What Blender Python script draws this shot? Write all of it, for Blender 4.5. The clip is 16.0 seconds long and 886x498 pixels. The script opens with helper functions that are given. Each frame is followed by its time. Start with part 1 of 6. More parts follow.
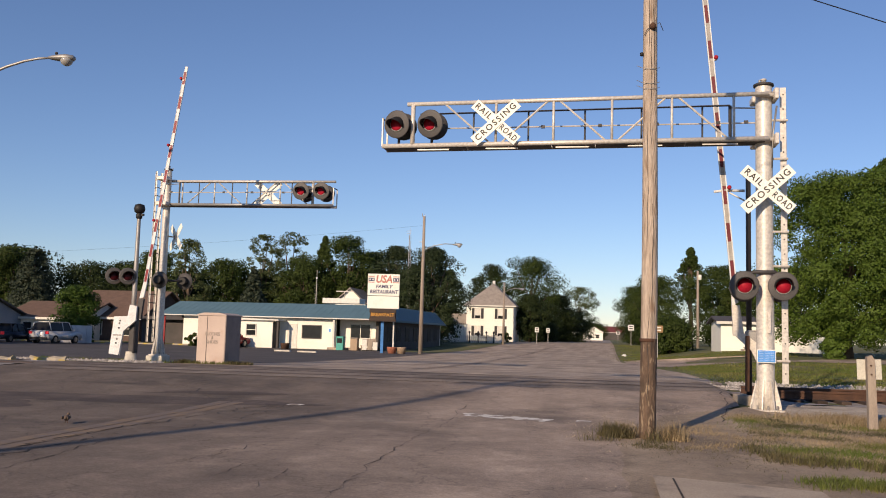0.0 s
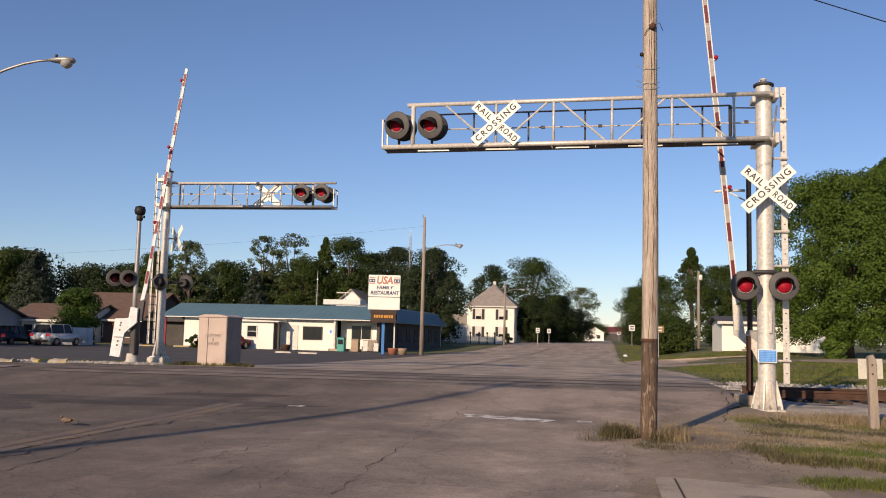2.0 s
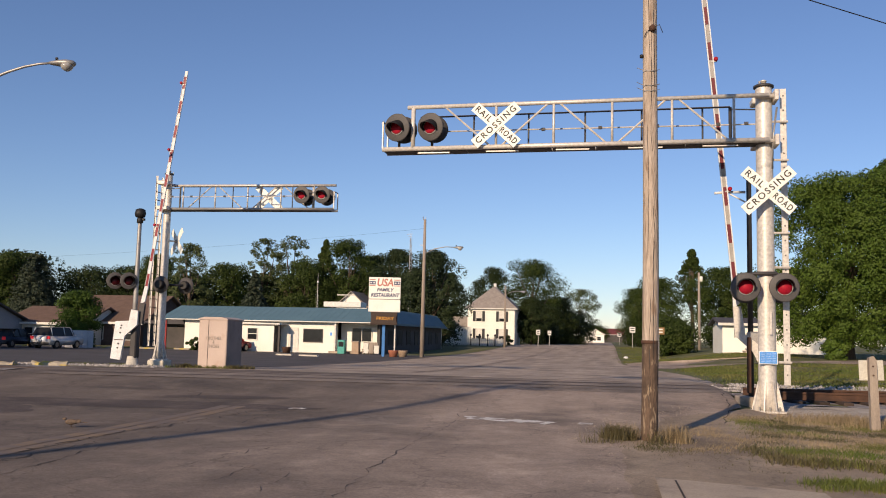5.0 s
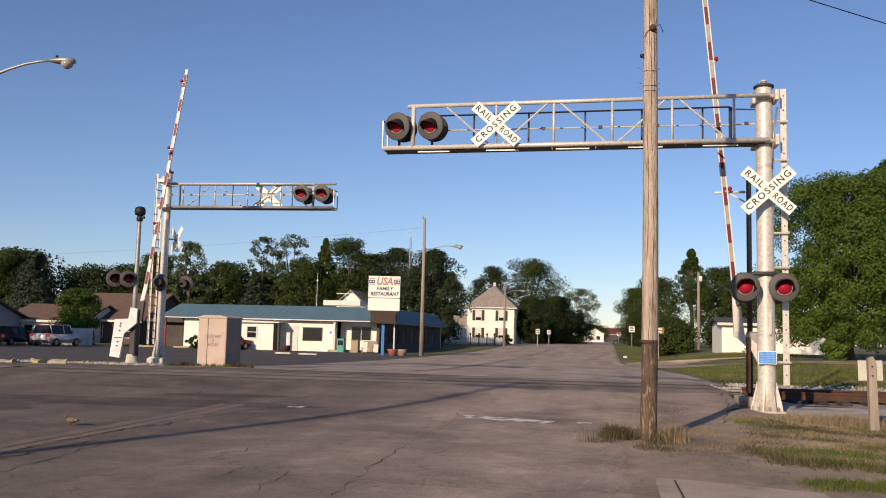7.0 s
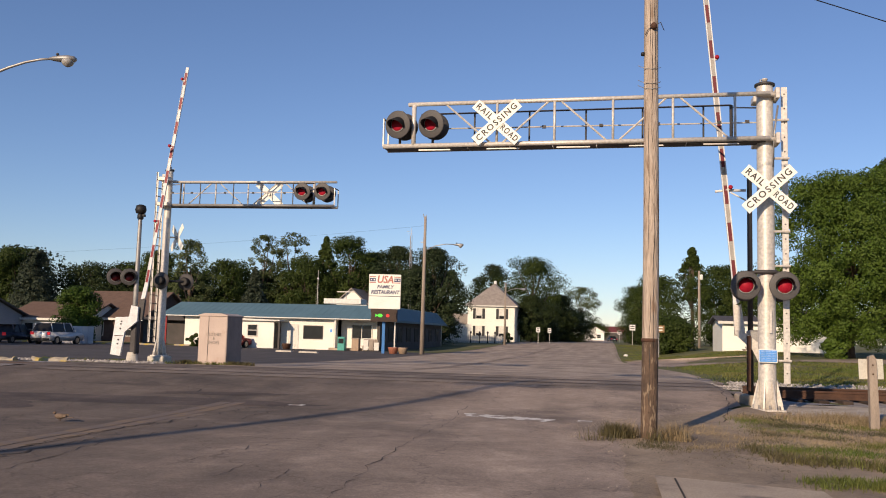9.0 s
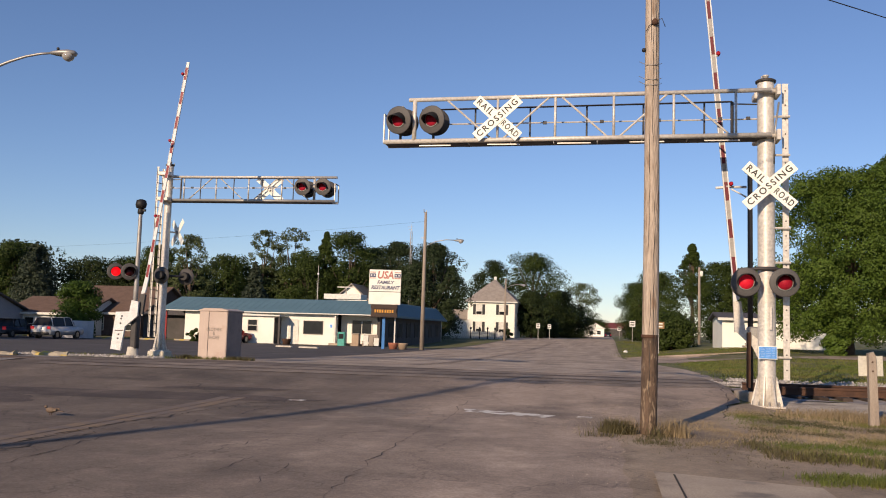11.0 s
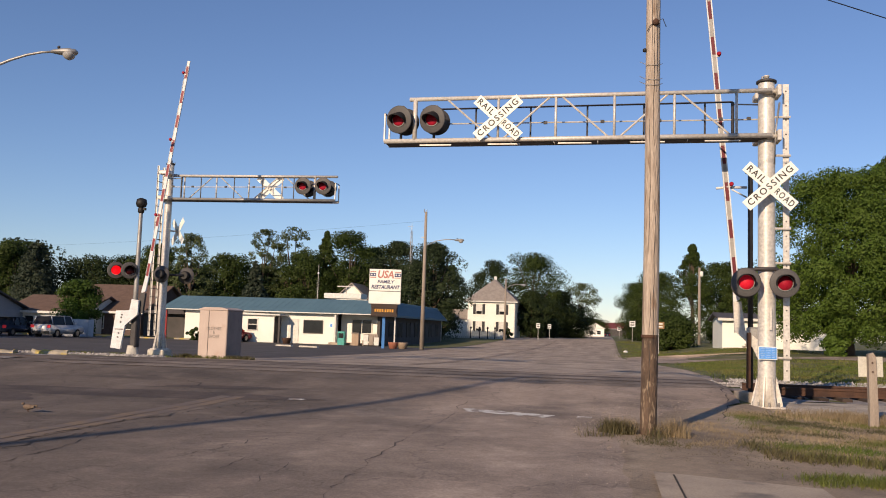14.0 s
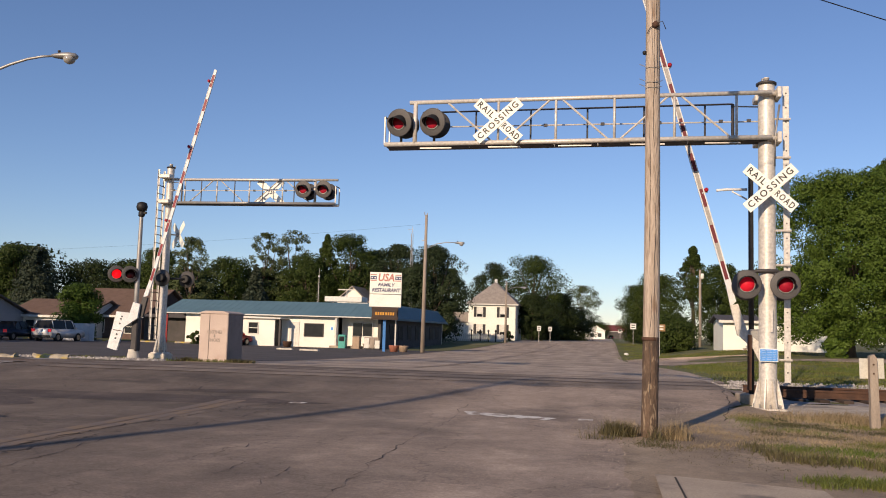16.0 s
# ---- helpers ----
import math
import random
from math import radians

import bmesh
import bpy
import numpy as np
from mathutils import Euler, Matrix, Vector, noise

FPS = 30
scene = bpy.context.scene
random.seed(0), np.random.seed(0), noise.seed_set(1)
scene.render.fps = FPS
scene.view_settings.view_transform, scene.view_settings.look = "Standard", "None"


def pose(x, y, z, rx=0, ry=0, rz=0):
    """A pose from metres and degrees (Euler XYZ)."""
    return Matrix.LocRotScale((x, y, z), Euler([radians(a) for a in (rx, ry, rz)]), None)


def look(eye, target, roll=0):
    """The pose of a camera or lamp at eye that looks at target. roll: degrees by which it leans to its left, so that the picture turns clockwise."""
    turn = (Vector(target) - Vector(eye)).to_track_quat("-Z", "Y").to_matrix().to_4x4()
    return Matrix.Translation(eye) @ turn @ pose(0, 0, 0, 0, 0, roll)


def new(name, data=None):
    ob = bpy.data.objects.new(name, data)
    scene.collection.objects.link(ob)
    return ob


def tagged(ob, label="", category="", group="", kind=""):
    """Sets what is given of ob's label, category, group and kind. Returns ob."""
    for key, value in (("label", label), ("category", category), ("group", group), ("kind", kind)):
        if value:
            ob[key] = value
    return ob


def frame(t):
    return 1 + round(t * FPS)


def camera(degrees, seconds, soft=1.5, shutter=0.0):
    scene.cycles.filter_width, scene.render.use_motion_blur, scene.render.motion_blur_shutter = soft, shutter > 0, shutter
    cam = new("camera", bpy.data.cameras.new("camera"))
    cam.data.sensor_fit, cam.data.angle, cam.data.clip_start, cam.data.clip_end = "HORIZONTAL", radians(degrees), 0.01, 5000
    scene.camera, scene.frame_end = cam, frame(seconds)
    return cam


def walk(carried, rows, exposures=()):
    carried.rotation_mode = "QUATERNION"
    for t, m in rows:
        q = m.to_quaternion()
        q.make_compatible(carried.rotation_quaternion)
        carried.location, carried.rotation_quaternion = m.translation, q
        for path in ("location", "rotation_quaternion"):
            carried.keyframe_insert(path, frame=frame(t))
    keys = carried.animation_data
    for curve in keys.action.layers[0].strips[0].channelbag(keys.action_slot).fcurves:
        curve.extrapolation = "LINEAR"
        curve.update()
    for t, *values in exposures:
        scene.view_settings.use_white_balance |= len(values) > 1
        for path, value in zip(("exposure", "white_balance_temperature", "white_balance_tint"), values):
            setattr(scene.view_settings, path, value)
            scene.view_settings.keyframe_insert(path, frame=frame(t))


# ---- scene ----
# the camera stands on the right-hand side of the street and sways a little
EYE = (0.0, 0.0, 1.45)
SWAY = [
    (0, 10.805, 5.519, 1.600),
    (0.5, 10.859, 5.573, 1.610),
    (1, 10.851, 5.701, 1.531),
    (1.5, 10.914, 5.691, 1.510),
    (2, 10.845, 5.577, 1.399),
    (2.5, 10.785, 5.591, 1.333),
    (3, 10.841, 5.647, 1.415),
    (3.5, 10.806, 5.697, 1.291),
    (4, 10.869, 5.727, 1.297),
    (6.5, 10.845, 5.689, 1.326),
    (7, 10.847, 5.647, 1.479),
    (7.5, 10.893, 5.548, 1.628),
    (8, 10.806, 5.572, 1.579),
    (8.5, 10.860, 5.580, 1.580),
    (9, 10.885, 5.532, 1.516),
    (11.5, 10.895, 5.230, 1.717),
    (12, 10.850, 5.346, 1.583),
    (12.5, 10.900, 5.369, 1.568),
    (13, 10.963, 5.409, 1.594),
    (13.5, 10.957, 5.304, 1.690),
    (14, 10.907, 5.221, 1.847),
    (14.5, 10.907, 5.221, 1.847),
    (15, 10.896, 5.335, 1.750),
    (15.5, 10.910, 5.473, 1.630),
    (16, 10.946, 5.412, 1.686),
]


def aim(yaw, pitch, roll):
    a, p = radians(yaw), radians(pitch)
    d = Vector((-math.sin(a) * math.cos(p), math.cos(a) * math.cos(p), math.sin(p)))
    return look(EYE, Vector(EYE) + d * 10, roll)


cam = camera(53.95, 16.0, soft=1.0)
walk(cam, [(t, aim(a, p, r)) for t, a, p, r in SWAY], exposures=[(0.0, 0.05, 6500, 23), (16.0, 0.05, 6500, 23)])

# ---- light: low evening sun from behind the camera, clear sky ----
SUN_UP = 21.0
SUN_H = Vector((-0.33, -0.944, 0.0))
world = bpy.data.worlds.new("sky")
scene.world = world
world.use_nodes = True
wn = world.node_tree
sky = wn.nodes.new("ShaderNodeTexSky")
sky.sky_type = "NISHITA"
sky.sun_disc = False
sky.sun_elevation = radians(SUN_UP)
sky.sun_rotation = math.atan2(SUN_H.x, SUN_H.y)
sky.air_density, sky.dust_density, sky.ozone_density = 1.0, 0.0, 4.5
wn.nodes["Background"].inputs["Strength"].default_value = 0.104
wn.links.new(sky.outputs["Color"], wn.nodes["Background"].inputs["Color"])
sun = new("sun", bpy.data.lights.new("sun", "SUN"))
sun.data.energy, sun.data.angle, sun.data.color = 4.8, radians(0.6), (1.0, 0.82, 0.54)
sun.matrix_world = look((0, 0, 30), (-SUN_H.x * 10, -SUN_H.y * 10, 30 - 10 * math.tan(radians(SUN_UP))))


# ---- materials ----
def material(name, a, b=None, scale=5.0, rough=0.8, metal=0.0, bump=0.0, fine=60.0, spots=None, spot_scale=1.0, spot_lo=0.55,
             spot_hi=0.7, stretch=None, emit=0.0, vary=0.0, spec=0.4, island=0.0):
    """Two colours mixed by coarse noise, a fine grain on top, optional blotches, relief."""
    m = bpy.data.materials.new(name)
    m.use_nodes = True
    n, l = m.node_tree.nodes, m.node_tree.links
    s = n["Principled BSDF"]
    s.inputs["Roughness"].default_value, s.inputs["Metallic"].default_value = rough, metal
    s.inputs["Specular IOR Level"].default_value = spec
    co = n.new("ShaderNodeTexCoord").outputs["Object"]
    if stretch:
        mp = n.new("ShaderNodeMapping")
        mp.inputs["Scale"].default_value = stretch
        l.new(co, mp.inputs["Vector"])
        co = mp.outputs["Vector"]

    def tex(sc, detail=5.0):
        t = n.new("ShaderNodeTexNoise")
        t.inputs["Scale"].default_value, t.inputs["Detail"].default_value = sc, detail
        l.new(co, t.inputs["Vector"])
        return t.outputs["Fac"]

    def ramp(fac, lo, hi):
        r = n.new("ShaderNodeMapRange")
        r.inputs["From Min"].default_value, r.inputs["From Max"].default_value = lo, hi
        l.new(fac, r.inputs["Value"])
        return r.outputs["Result"]

    def mix(fac, c1, c2, mode="MIX"):
        x = n.new("ShaderNodeMix")
        x.data_type, x.blend_type = "RGBA", mode
        for key, v in ((0, fac), (6, c1), (7, c2)):
            if isinstance(v, (int, float)):
                x.inputs[key].default_value = v
            elif isinstance(v, tuple):
                x.inputs[key].default_value = (*v, 1)
            else:
                l.new(v, x.inputs[key])
        return x.outputs[2]

    b = b or tuple(c * 0.82 for c in a)
    colour = mix(ramp(tex(scale), 0.35, 0.65), a, b)
    grain = tex(fine, 3.0)
    dark = n.new("ShaderNodeMapRange")
    dark.inputs["From Min"].default_value, dark.inputs["From Max"].default_value = 0.3, 0.7
    dark.inputs["To Min"].default_value, dark.inputs["To Max"].default_value = 0.8, 1.15
    l.new(grain, dark.inputs["Value"])
    grey = n.new("ShaderNodeCombineColor")
    for key in range(3):
        l.new(dark.outputs["Result"], grey.inputs[key])
    colour = mix(1.0, colour, grey.outputs["Color"], "MULTIPLY")
    if spots:
        colour = mix(ramp(tex(spot_scale, 8.0), spot_lo, spot_hi), colour, spots)
    if vary or island:
        src = n.new("ShaderNodeObjectInfo").outputs["Random"] if vary else n.new("ShaderNodeNewGeometry").outputs["Random Per Island"]
        hue = n.new("ShaderNodeHueSaturation")
        v = n.new("ShaderNodeMapRange")
        k = vary or island
        v.inputs["To Min"].default_value, v.inputs["To Max"].default_value = 1 - k, 1 + k
        l.new(src, v.inputs["Value"])
        l.new(v.outputs["Result"], hue.inputs["Value"])
        l.new(colour, hue.inputs["Color"])
        colour = hue.outputs["Color"]
    l.new(colour, s.inputs["Base Color"])
    if emit:
        l.new(colour, s.inputs["Emission Color"])
        s.inputs["Emission Strength"].default_value = emit
    if bump:
        bp = n.new("ShaderNodeBump")
        bp.inputs["Strength"].default_value, bp.inputs["Distance"].default_value = bump, 0.02
        l.new(grain, bp.inputs["Height"])
        l.new(bp.outputs["Normal"], s.inputs["Normal"])
    return m


def leaf_material(name, a, b, glow=0.3):
    m = material(name, a, b, 0.5, 0.6, fine=3.0, island=0.22, spec=0.2)
    n, l = m.node_tree.nodes, m.node_tree.links
    s = n["Principled BSDF"]
    tr = n.new("ShaderNodeBsdfTranslucent")
    src = s.inputs["Base Color"].links[0].from_socket
    l.new(src, tr.inputs["Color"])
    mx = n.new("ShaderNodeMixShader")
    mx.inputs["Fac"].default_value = glow
    l.new(s.outputs["BSDF"], mx.inputs[1])
    l.new(tr.outputs["BSDF"], mx.inputs[2])
    l.new(mx.outputs["Shader"], n["Material Output"].inputs["Surface"])
    return m


def glass_material(name, tint, rough=0.05):
    m = material(name, tint, rough=rough, fine=2.0, spec=0.4)
    return m


def road_material(name, mid, dark, pale, edge=None):
    """Worn asphalt: aggregate grain, stains, streaks along the traffic and fine crazing."""
    m = material(name, mid, dark, 0.45, 0.92, bump=0.35, fine=85, spots=pale, spot_scale=1.3, spot_lo=0.5, spot_hi=0.78)
    n, l = m.node_tree.nodes, m.node_tree.links
    s = n["Principled BSDF"]
    base = s.inputs["Base Color"].links[0].from_socket
    co = n.new("ShaderNodeTexCoord").outputs["Object"]

    def scaled(v):
        mp = n.new("ShaderNodeMapping")
        mp.inputs["Scale"].default_value = v
        l.new(co, mp.inputs["Vector"])
        return mp.outputs["Vector"]

    def times(colour, fac, lo, hi, t0, t1):
        r = n.new("ShaderNodeMapRange")
        for key, v in (("From Min", lo), ("From Max", hi), ("To Min", t0), ("To Max", t1)):
            r.inputs[key].default_value = v
        l.new(fac, r.inputs["Value"])
        x = n.new("ShaderNodeMix")
        x.data_type, x.blend_type = "RGBA", "MULTIPLY"
        x.inputs[0].default_value = 1.0
        g = n.new("ShaderNodeCombineColor")
        for key in range(3):
            l.new(r.outputs["Result"], g.inputs[key])
        l.new(colour, x.inputs[6])
        l.new(g.outputs["Color"], x.inputs[7])
        return x.outputs[2]

    for vec, sc, lo, hi, t0, t1 in (((1.1, 0.09, 1), 1.0, 0.35, 0.65, 0.84, 1.12), ((1, 1, 1), 0.45, 0.5, 0.75, 1.06, 0.66), ((1, 1, 1), 7.0, 0.3, 0.7, 0.88, 1.1), ((1, 1, 1), 28.0, 0.3, 0.7, 0.86, 1.14)):
        t = n.new("ShaderNodeTexNoise")
        t.inputs["Scale"].default_value, t.inputs["Detail"].default_value = sc, 8.0
        l.new(scaled(vec), t.inputs["Vector"])
        base = times(base, t.outputs["Fac"], lo, hi, t0, t1)
    if edge:
        # paler and dustier across the lane, with an uneven border
        t = n.new("ShaderNodeTexNoise")
        t.inputs["Scale"].default_value, t.inputs["Detail"].default_value = 0.5, 6.0
        l.new(scaled((1, 0.35, 1)), t.inputs["Vector"])
        sep = n.new("ShaderNodeSeparateXYZ")
        l.new(co, sep.inputs["Vector"])
        sway = n.new("ShaderNodeMath")
        sway.operation = "MULTIPLY_ADD"
        l.new(t.outputs["Fac"], sway.inputs[0])
        sway.inputs[1].default_value = 4.0
        l.new(sep.outputs["X"], sway.inputs[2])
        base = times(base, sway.outputs["Value"], edge[0], edge[1], 1.0, edge[2])
    # crazing: warped cells whose thin borders are dark
    warp = n.new("ShaderNodeTexNoise")
    warp.inputs["Scale"].default_value, warp.inputs["Detail"].default_value = 2.5, 6.0
    l.new(co, warp.inputs["Vector"])
    add = n.new("ShaderNodeVectorMath")
    add.operation = "MULTIPLY_ADD"
    l.new(warp.outputs["Color"], add.inputs[0])
    add.inputs[1].default_value = (0.7, 0.7, 0.7)
    l.new(co, add.inputs[2])
    v = n.new("ShaderNodeTexVoronoi")
    v.feature = "DISTANCE_TO_EDGE"
    v.inputs["Scale"].default_value = 0.55
    l.new(add.outputs["Vector"], v.inputs["Vector"])
    base = times(base, v.outputs["Distance"], 0.002, 0.01, 0.72, 1.0)
    l.new(base, s.inputs["Base Color"])
    return m


M = {}
M["asphalt"] = road_material("asphalt", (0.156, 0.121, 0.094), (0.117, 0.091, 0.072), (0.2, 0.157, 0.122), (-3.8, 0.5, 2.2))
M["asphalt_stain"] = road_material("asphalt_stain", (0.1, 0.075, 0.062), (0.074, 0.056, 0.047), (0.135, 0.103, 0.084))
M["asphalt_pale"] = road_material("asphalt_pale", (0.4, 0.318, 0.243), (0.31, 0.246, 0.19), (0.46, 0.368, 0.285))
M["asphalt_dark"] = material("asphalt_dark", (0.085, 0.074, 0.07), (0.06, 0.053, 0.05), 0.5, 0.9, bump=0.4, fine=50, spots=(0.1, 0.09, 0.085), spot_scale=0.4)
M["crossing"] = road_material("crossing", (0.25, 0.2, 0.16), (0.19, 0.152, 0.122), (0.31, 0.25, 0.2))
M["crack"] = material("crack_filler", (0.05, 0.04, 0.033), rough=0.9, scale=3)
M["white_line"] = material("white_line", (0.68, 0.65, 0.6), (0.55, 0.52, 0.47), 6, 0.8, spots=(0.27, 0.22, 0.18), spot_scale=5, spot_lo=0.5, spot_hi=0.58)
M["yellow_line"] = material("yellow_line", (0.25, 0.172, 0.095), (0.2, 0.145, 0.1), 2, 0.85, spots=(0.16, 0.126, 0.104), spot_scale=2.2, spot_lo=0.4, spot_hi=0.56)
M["grass"] = material("grass", (0.09, 0.105, 0.03), (0.125, 0.125, 0.042), 0.3, 0.95, bump=1.0, fine=14, spots=(0.2, 0.16, 0.085), spot_scale=0.35, spot_lo=0.52, spot_hi=0.7)
M["dirt"] = road_material("dirt", (0.31, 0.24, 0.17), (0.22, 0.17, 0.122), (0.38, 0.3, 0.215))
M["ballast"] = material("ballast", (0.34, 0.31, 0.29), (0.2, 0.18, 0.17), 6, 0.95, bump=1.0, fine=18)
M["stone"] = material("stone", (0.42, 0.39, 0.36), (0.25, 0.23, 0.21), 3, 0.9, fine=20, island=0.35)
M["pebble"] = material("pebble", (0.33, 0.275, 0.215), (0.22, 0.18, 0.14), 3, 0.9, fine=20, island=0.4)
M["concrete"] = material("concrete", (0.44, 0.36, 0.27), (0.36, 0.29, 0.22), 1.5, 0.9, bump=0.3, fine=70, spots=(0.15, 0.13, 0.11), spot_scale=1.8)
M["gravel_pale"] = material("gravel_pale", (0.5, 0.43, 0.34), (0.38, 0.325, 0.26), 2.5, 0.95, bump=0.9, fine=40, spots=(0.24, 0.2, 0.16), spot_scale=1.6)
M["concrete_white"] = material("concrete_white", (0.6, 0.56, 0.47), (0.45, 0.42, 0.36), 4, 0.85, bump=0.2)
M["rust"] = material("rust", (0.1, 0.05, 0.03), (0.06, 0.032, 0.022), 3, 0.9, bump=0.4)
M["tie"] = material("tie", (0.075, 0.05, 0.036), (0.045, 0.032, 0.026), 3, 0.95, bump=0.6, vary=0.3)
M["alu"] = material("silver_paint", (0.64, 0.6, 0.54), (0.56, 0.52, 0.465), 1.1, 0.45, 0.2, bump=0.04, fine=18)
M["galv"] = material("galvanised_steel", (0.38, 0.37, 0.35), (0.3, 0.29, 0.28), 3, 0.5, 0.5)
M["dark_steel"] = material("dark_steel", (0.07, 0.065, 0.065), (0.05, 0.047, 0.047), 3, 0.6, 0.4)
M["sign_white"] = material("sign_white", (0.86, 0.85, 0.77), (0.8, 0.79, 0.71), 2, 0.5)
M["letter"] = material("letter_black", (0.018, 0.018, 0.018), rough=0.6)
M["black_paint"] = material("black_paint", (0.085, 0.08, 0.078), (0.068, 0.064, 0.063), 3, 0.6)
M["hood"] = material("hood_black", (0.014, 0.013, 0.013), rough=0.6)
M["lens_dark"] = material("lens_red", (0.36, 0.013, 0.03), (0.29, 0.011, 0.025), 8, 0.5, spec=0.12)
# far lamps switched off; red made darker for the shade of their hoods
M["lens_off_shade"] = material("lens_red_unlit_shade", (0.05, 0.006, 0.009), rough=0.35, spec=0.2)
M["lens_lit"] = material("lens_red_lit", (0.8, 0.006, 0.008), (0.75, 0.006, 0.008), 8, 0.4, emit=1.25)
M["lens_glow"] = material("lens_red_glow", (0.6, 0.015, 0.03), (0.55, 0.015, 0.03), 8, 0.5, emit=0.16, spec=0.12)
M["arm_white"] = material("arm_white", (0.7, 0.71, 0.71), rough=0.5)
# the arm's white as a shaded copy, for the near arm's face
M["arm_grey"] = material("arm_grey", (0.36, 0.34, 0.31), rough=0.5)
M["arm_red"] = material("arm_red", (0.24, 0.011, 0.024), (0.19, 0.01, 0.02), 4, 0.5)
# the arm's red as a shaded copy, likewise for the near arm
M["arm_red_dull"] = material("arm_red_dull", (0.15, 0.01, 0.016), (0.11, 0.01, 0.014), 4, 0.5)
M["blue_sign"] = material("blue_sign", (0.1, 0.33, 0.78), rough=0.4)
# white fence boards greyed in colour to stand in for shade
M["fence_grey"] = material("fence_grey", (0.55, 0.55, 0.55), (0.45, 0.45, 0.46), 1.2, 0.8)
M["sign_back"] = material("sign_back", (0.55, 0.53, 0.45), (0.48, 0.46, 0.4), 3, 0.5)
M["notice_ink"] = material("notice_ink", (0.42, 0.58, 0.85), rough=0.5)
M["wood_pole"] = material("wood_pole", (0.48, 0.395, 0.32), (0.35, 0.28, 0.22), 4, 0.9, bump=1.0, fine=14, stretch=(3.0, 3.0, 0.5), spots=(0.24, 0.165, 0.115), spot_scale=3.4, spot_lo=0.57, spot_hi=0.66)
M["wood_butt"] = material("wood_butt", (0.14, 0.092, 0.062), (0.075, 0.052, 0.038), 3, 0.9, bump=0.9, fine=18, stretch=(3.0, 3.0, 0.8), spots=(0.25, 0.185, 0.125), spot_scale=7.0, spot_lo=0.57, spot_hi=0.63)
M["wood_far"] = material("wood_far", (0.34, 0.285, 0.235), (0.25, 0.205, 0.165), 3, 0.9, stretch=(3.0, 3.0, 0.3))
M["wood_grey"] = material("wood_grey", (0.36, 0.3, 0.24), (0.27, 0.22, 0.18), 4, 0.9, bump=0.5, stretch=(3.0, 3.0, 0.4))
M["bark"] = material("bark", (0.13, 0.095, 0.066), (0.09, 0.066, 0.05), 3, 0.95, bump=0.8, fine=15)
M["leaf"] = leaf_material("leaf", (0.034, 0.056, 0.011), (0.05, 0.074, 0.014), 0.2)
M["leaf_mid"] = leaf_material("leaf_mid", (0.044, 0.086, 0.012), (0.062, 0.104, 0.016), 0.2)
M["leaf_bright"] = leaf_material("leaf_bright", (0.064, 0.112, 0.015), (0.088, 0.138, 0.021), 0.25)
M["leaf_dark"] = leaf_material("leaf_dark", (0.02, 0.034, 0.009), (0.03, 0.045, 0.012), 0.18)
M["leaf_pale"] = leaf_material("leaf_pale", (0.075, 0.1, 0.035), (0.1, 0.125, 0.05))
M["needle"] = leaf_material("needle", (0.023, 0.038, 0.015), (0.034, 0.05, 0.02), 0.1)
M["needle_blue"] = leaf_material("needle_blue", (0.036, 0.05, 0.031), (0.05, 0.065, 0.04), 0.1)
M["straw"] = leaf_material("straw", (0.4, 0.315, 0.19), (0.27, 0.205, 0.12), 0.2)
M["weed"] = leaf_material("weed", (0.085, 0.085, 0.036), (0.13, 0.11, 0.055), 0.2)
M["blade"] = leaf_material("blade_of_grass", (0.11, 0.155, 0.028), (0.19, 0.178, 0.06), 0.25)
M["box_paint"] = material("box_paint", (0.5, 0.4, 0.34), (0.44, 0.345, 0.295), 1.5, 0.6, spots=(0.4, 0.29, 0.23), spot_scale=2.5, spot_lo=0.6, spot_hi=0.75)
M["wall_white"] = material("wall_white", (0.82, 0.8, 0.72), (0.78, 0.755, 0.67), 0.8, 0.8, bump=0.1)
# garage wall: the bluish shade it stands in is mixed into the colour
M["wall_blue"] = material("wall_blue", (0.25, 0.28, 0.33), (0.21, 0.24, 0.29), 0.6, 0.8)
# bungalow wall, a brown kept dark for the shade under eave and tree
M["brick_brown"] = material("brick_brown", (0.13, 0.085, 0.07), (0.1, 0.065, 0.055), 3, 0.9, bump=0.3, fine=12)
# box paint darkened by the shade on that side; the blotches are stains
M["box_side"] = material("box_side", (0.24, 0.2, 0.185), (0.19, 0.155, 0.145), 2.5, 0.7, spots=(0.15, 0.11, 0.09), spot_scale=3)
M["siding"] = material("siding", (0.85, 0.84, 0.76), (0.81, 0.8, 0.71), 0.6, 0.7)
# near-black; on the restaurant's unlit sides this colour stands in for shade
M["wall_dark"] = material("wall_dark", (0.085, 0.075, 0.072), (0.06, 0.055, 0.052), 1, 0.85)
M["roof_blue"] = material("roof_blue", (0.115, 0.205, 0.25), (0.1, 0.182, 0.225), 0.6, 0.6, spec=0.15)
M["roof_grey"] = material("roof_grey", (0.3, 0.265, 0.235), (0.24, 0.21, 0.185), 2, 0.9, bump=0.4)
M["roof_brown"] = material("roof_brown", (0.15, 0.095, 0.07), (0.12, 0.076, 0.055), 2, 0.9, bump=0.4)
M["roof_dark"] = material("roof_dark", (0.08, 0.075, 0.08), rough=0.9)
M["glass"] = glass_material("window_glass", (0.02, 0.022, 0.024), 0.12)
M["dim_glass"] = material("dim_glass", (0.02, 0.021, 0.023), rough=0.55, fine=2.0, spec=0.08)
M["car_glass"] = material("car_glass", (0.015, 0.016, 0.018), rough=0.2, fine=2.0, spec=0.15)
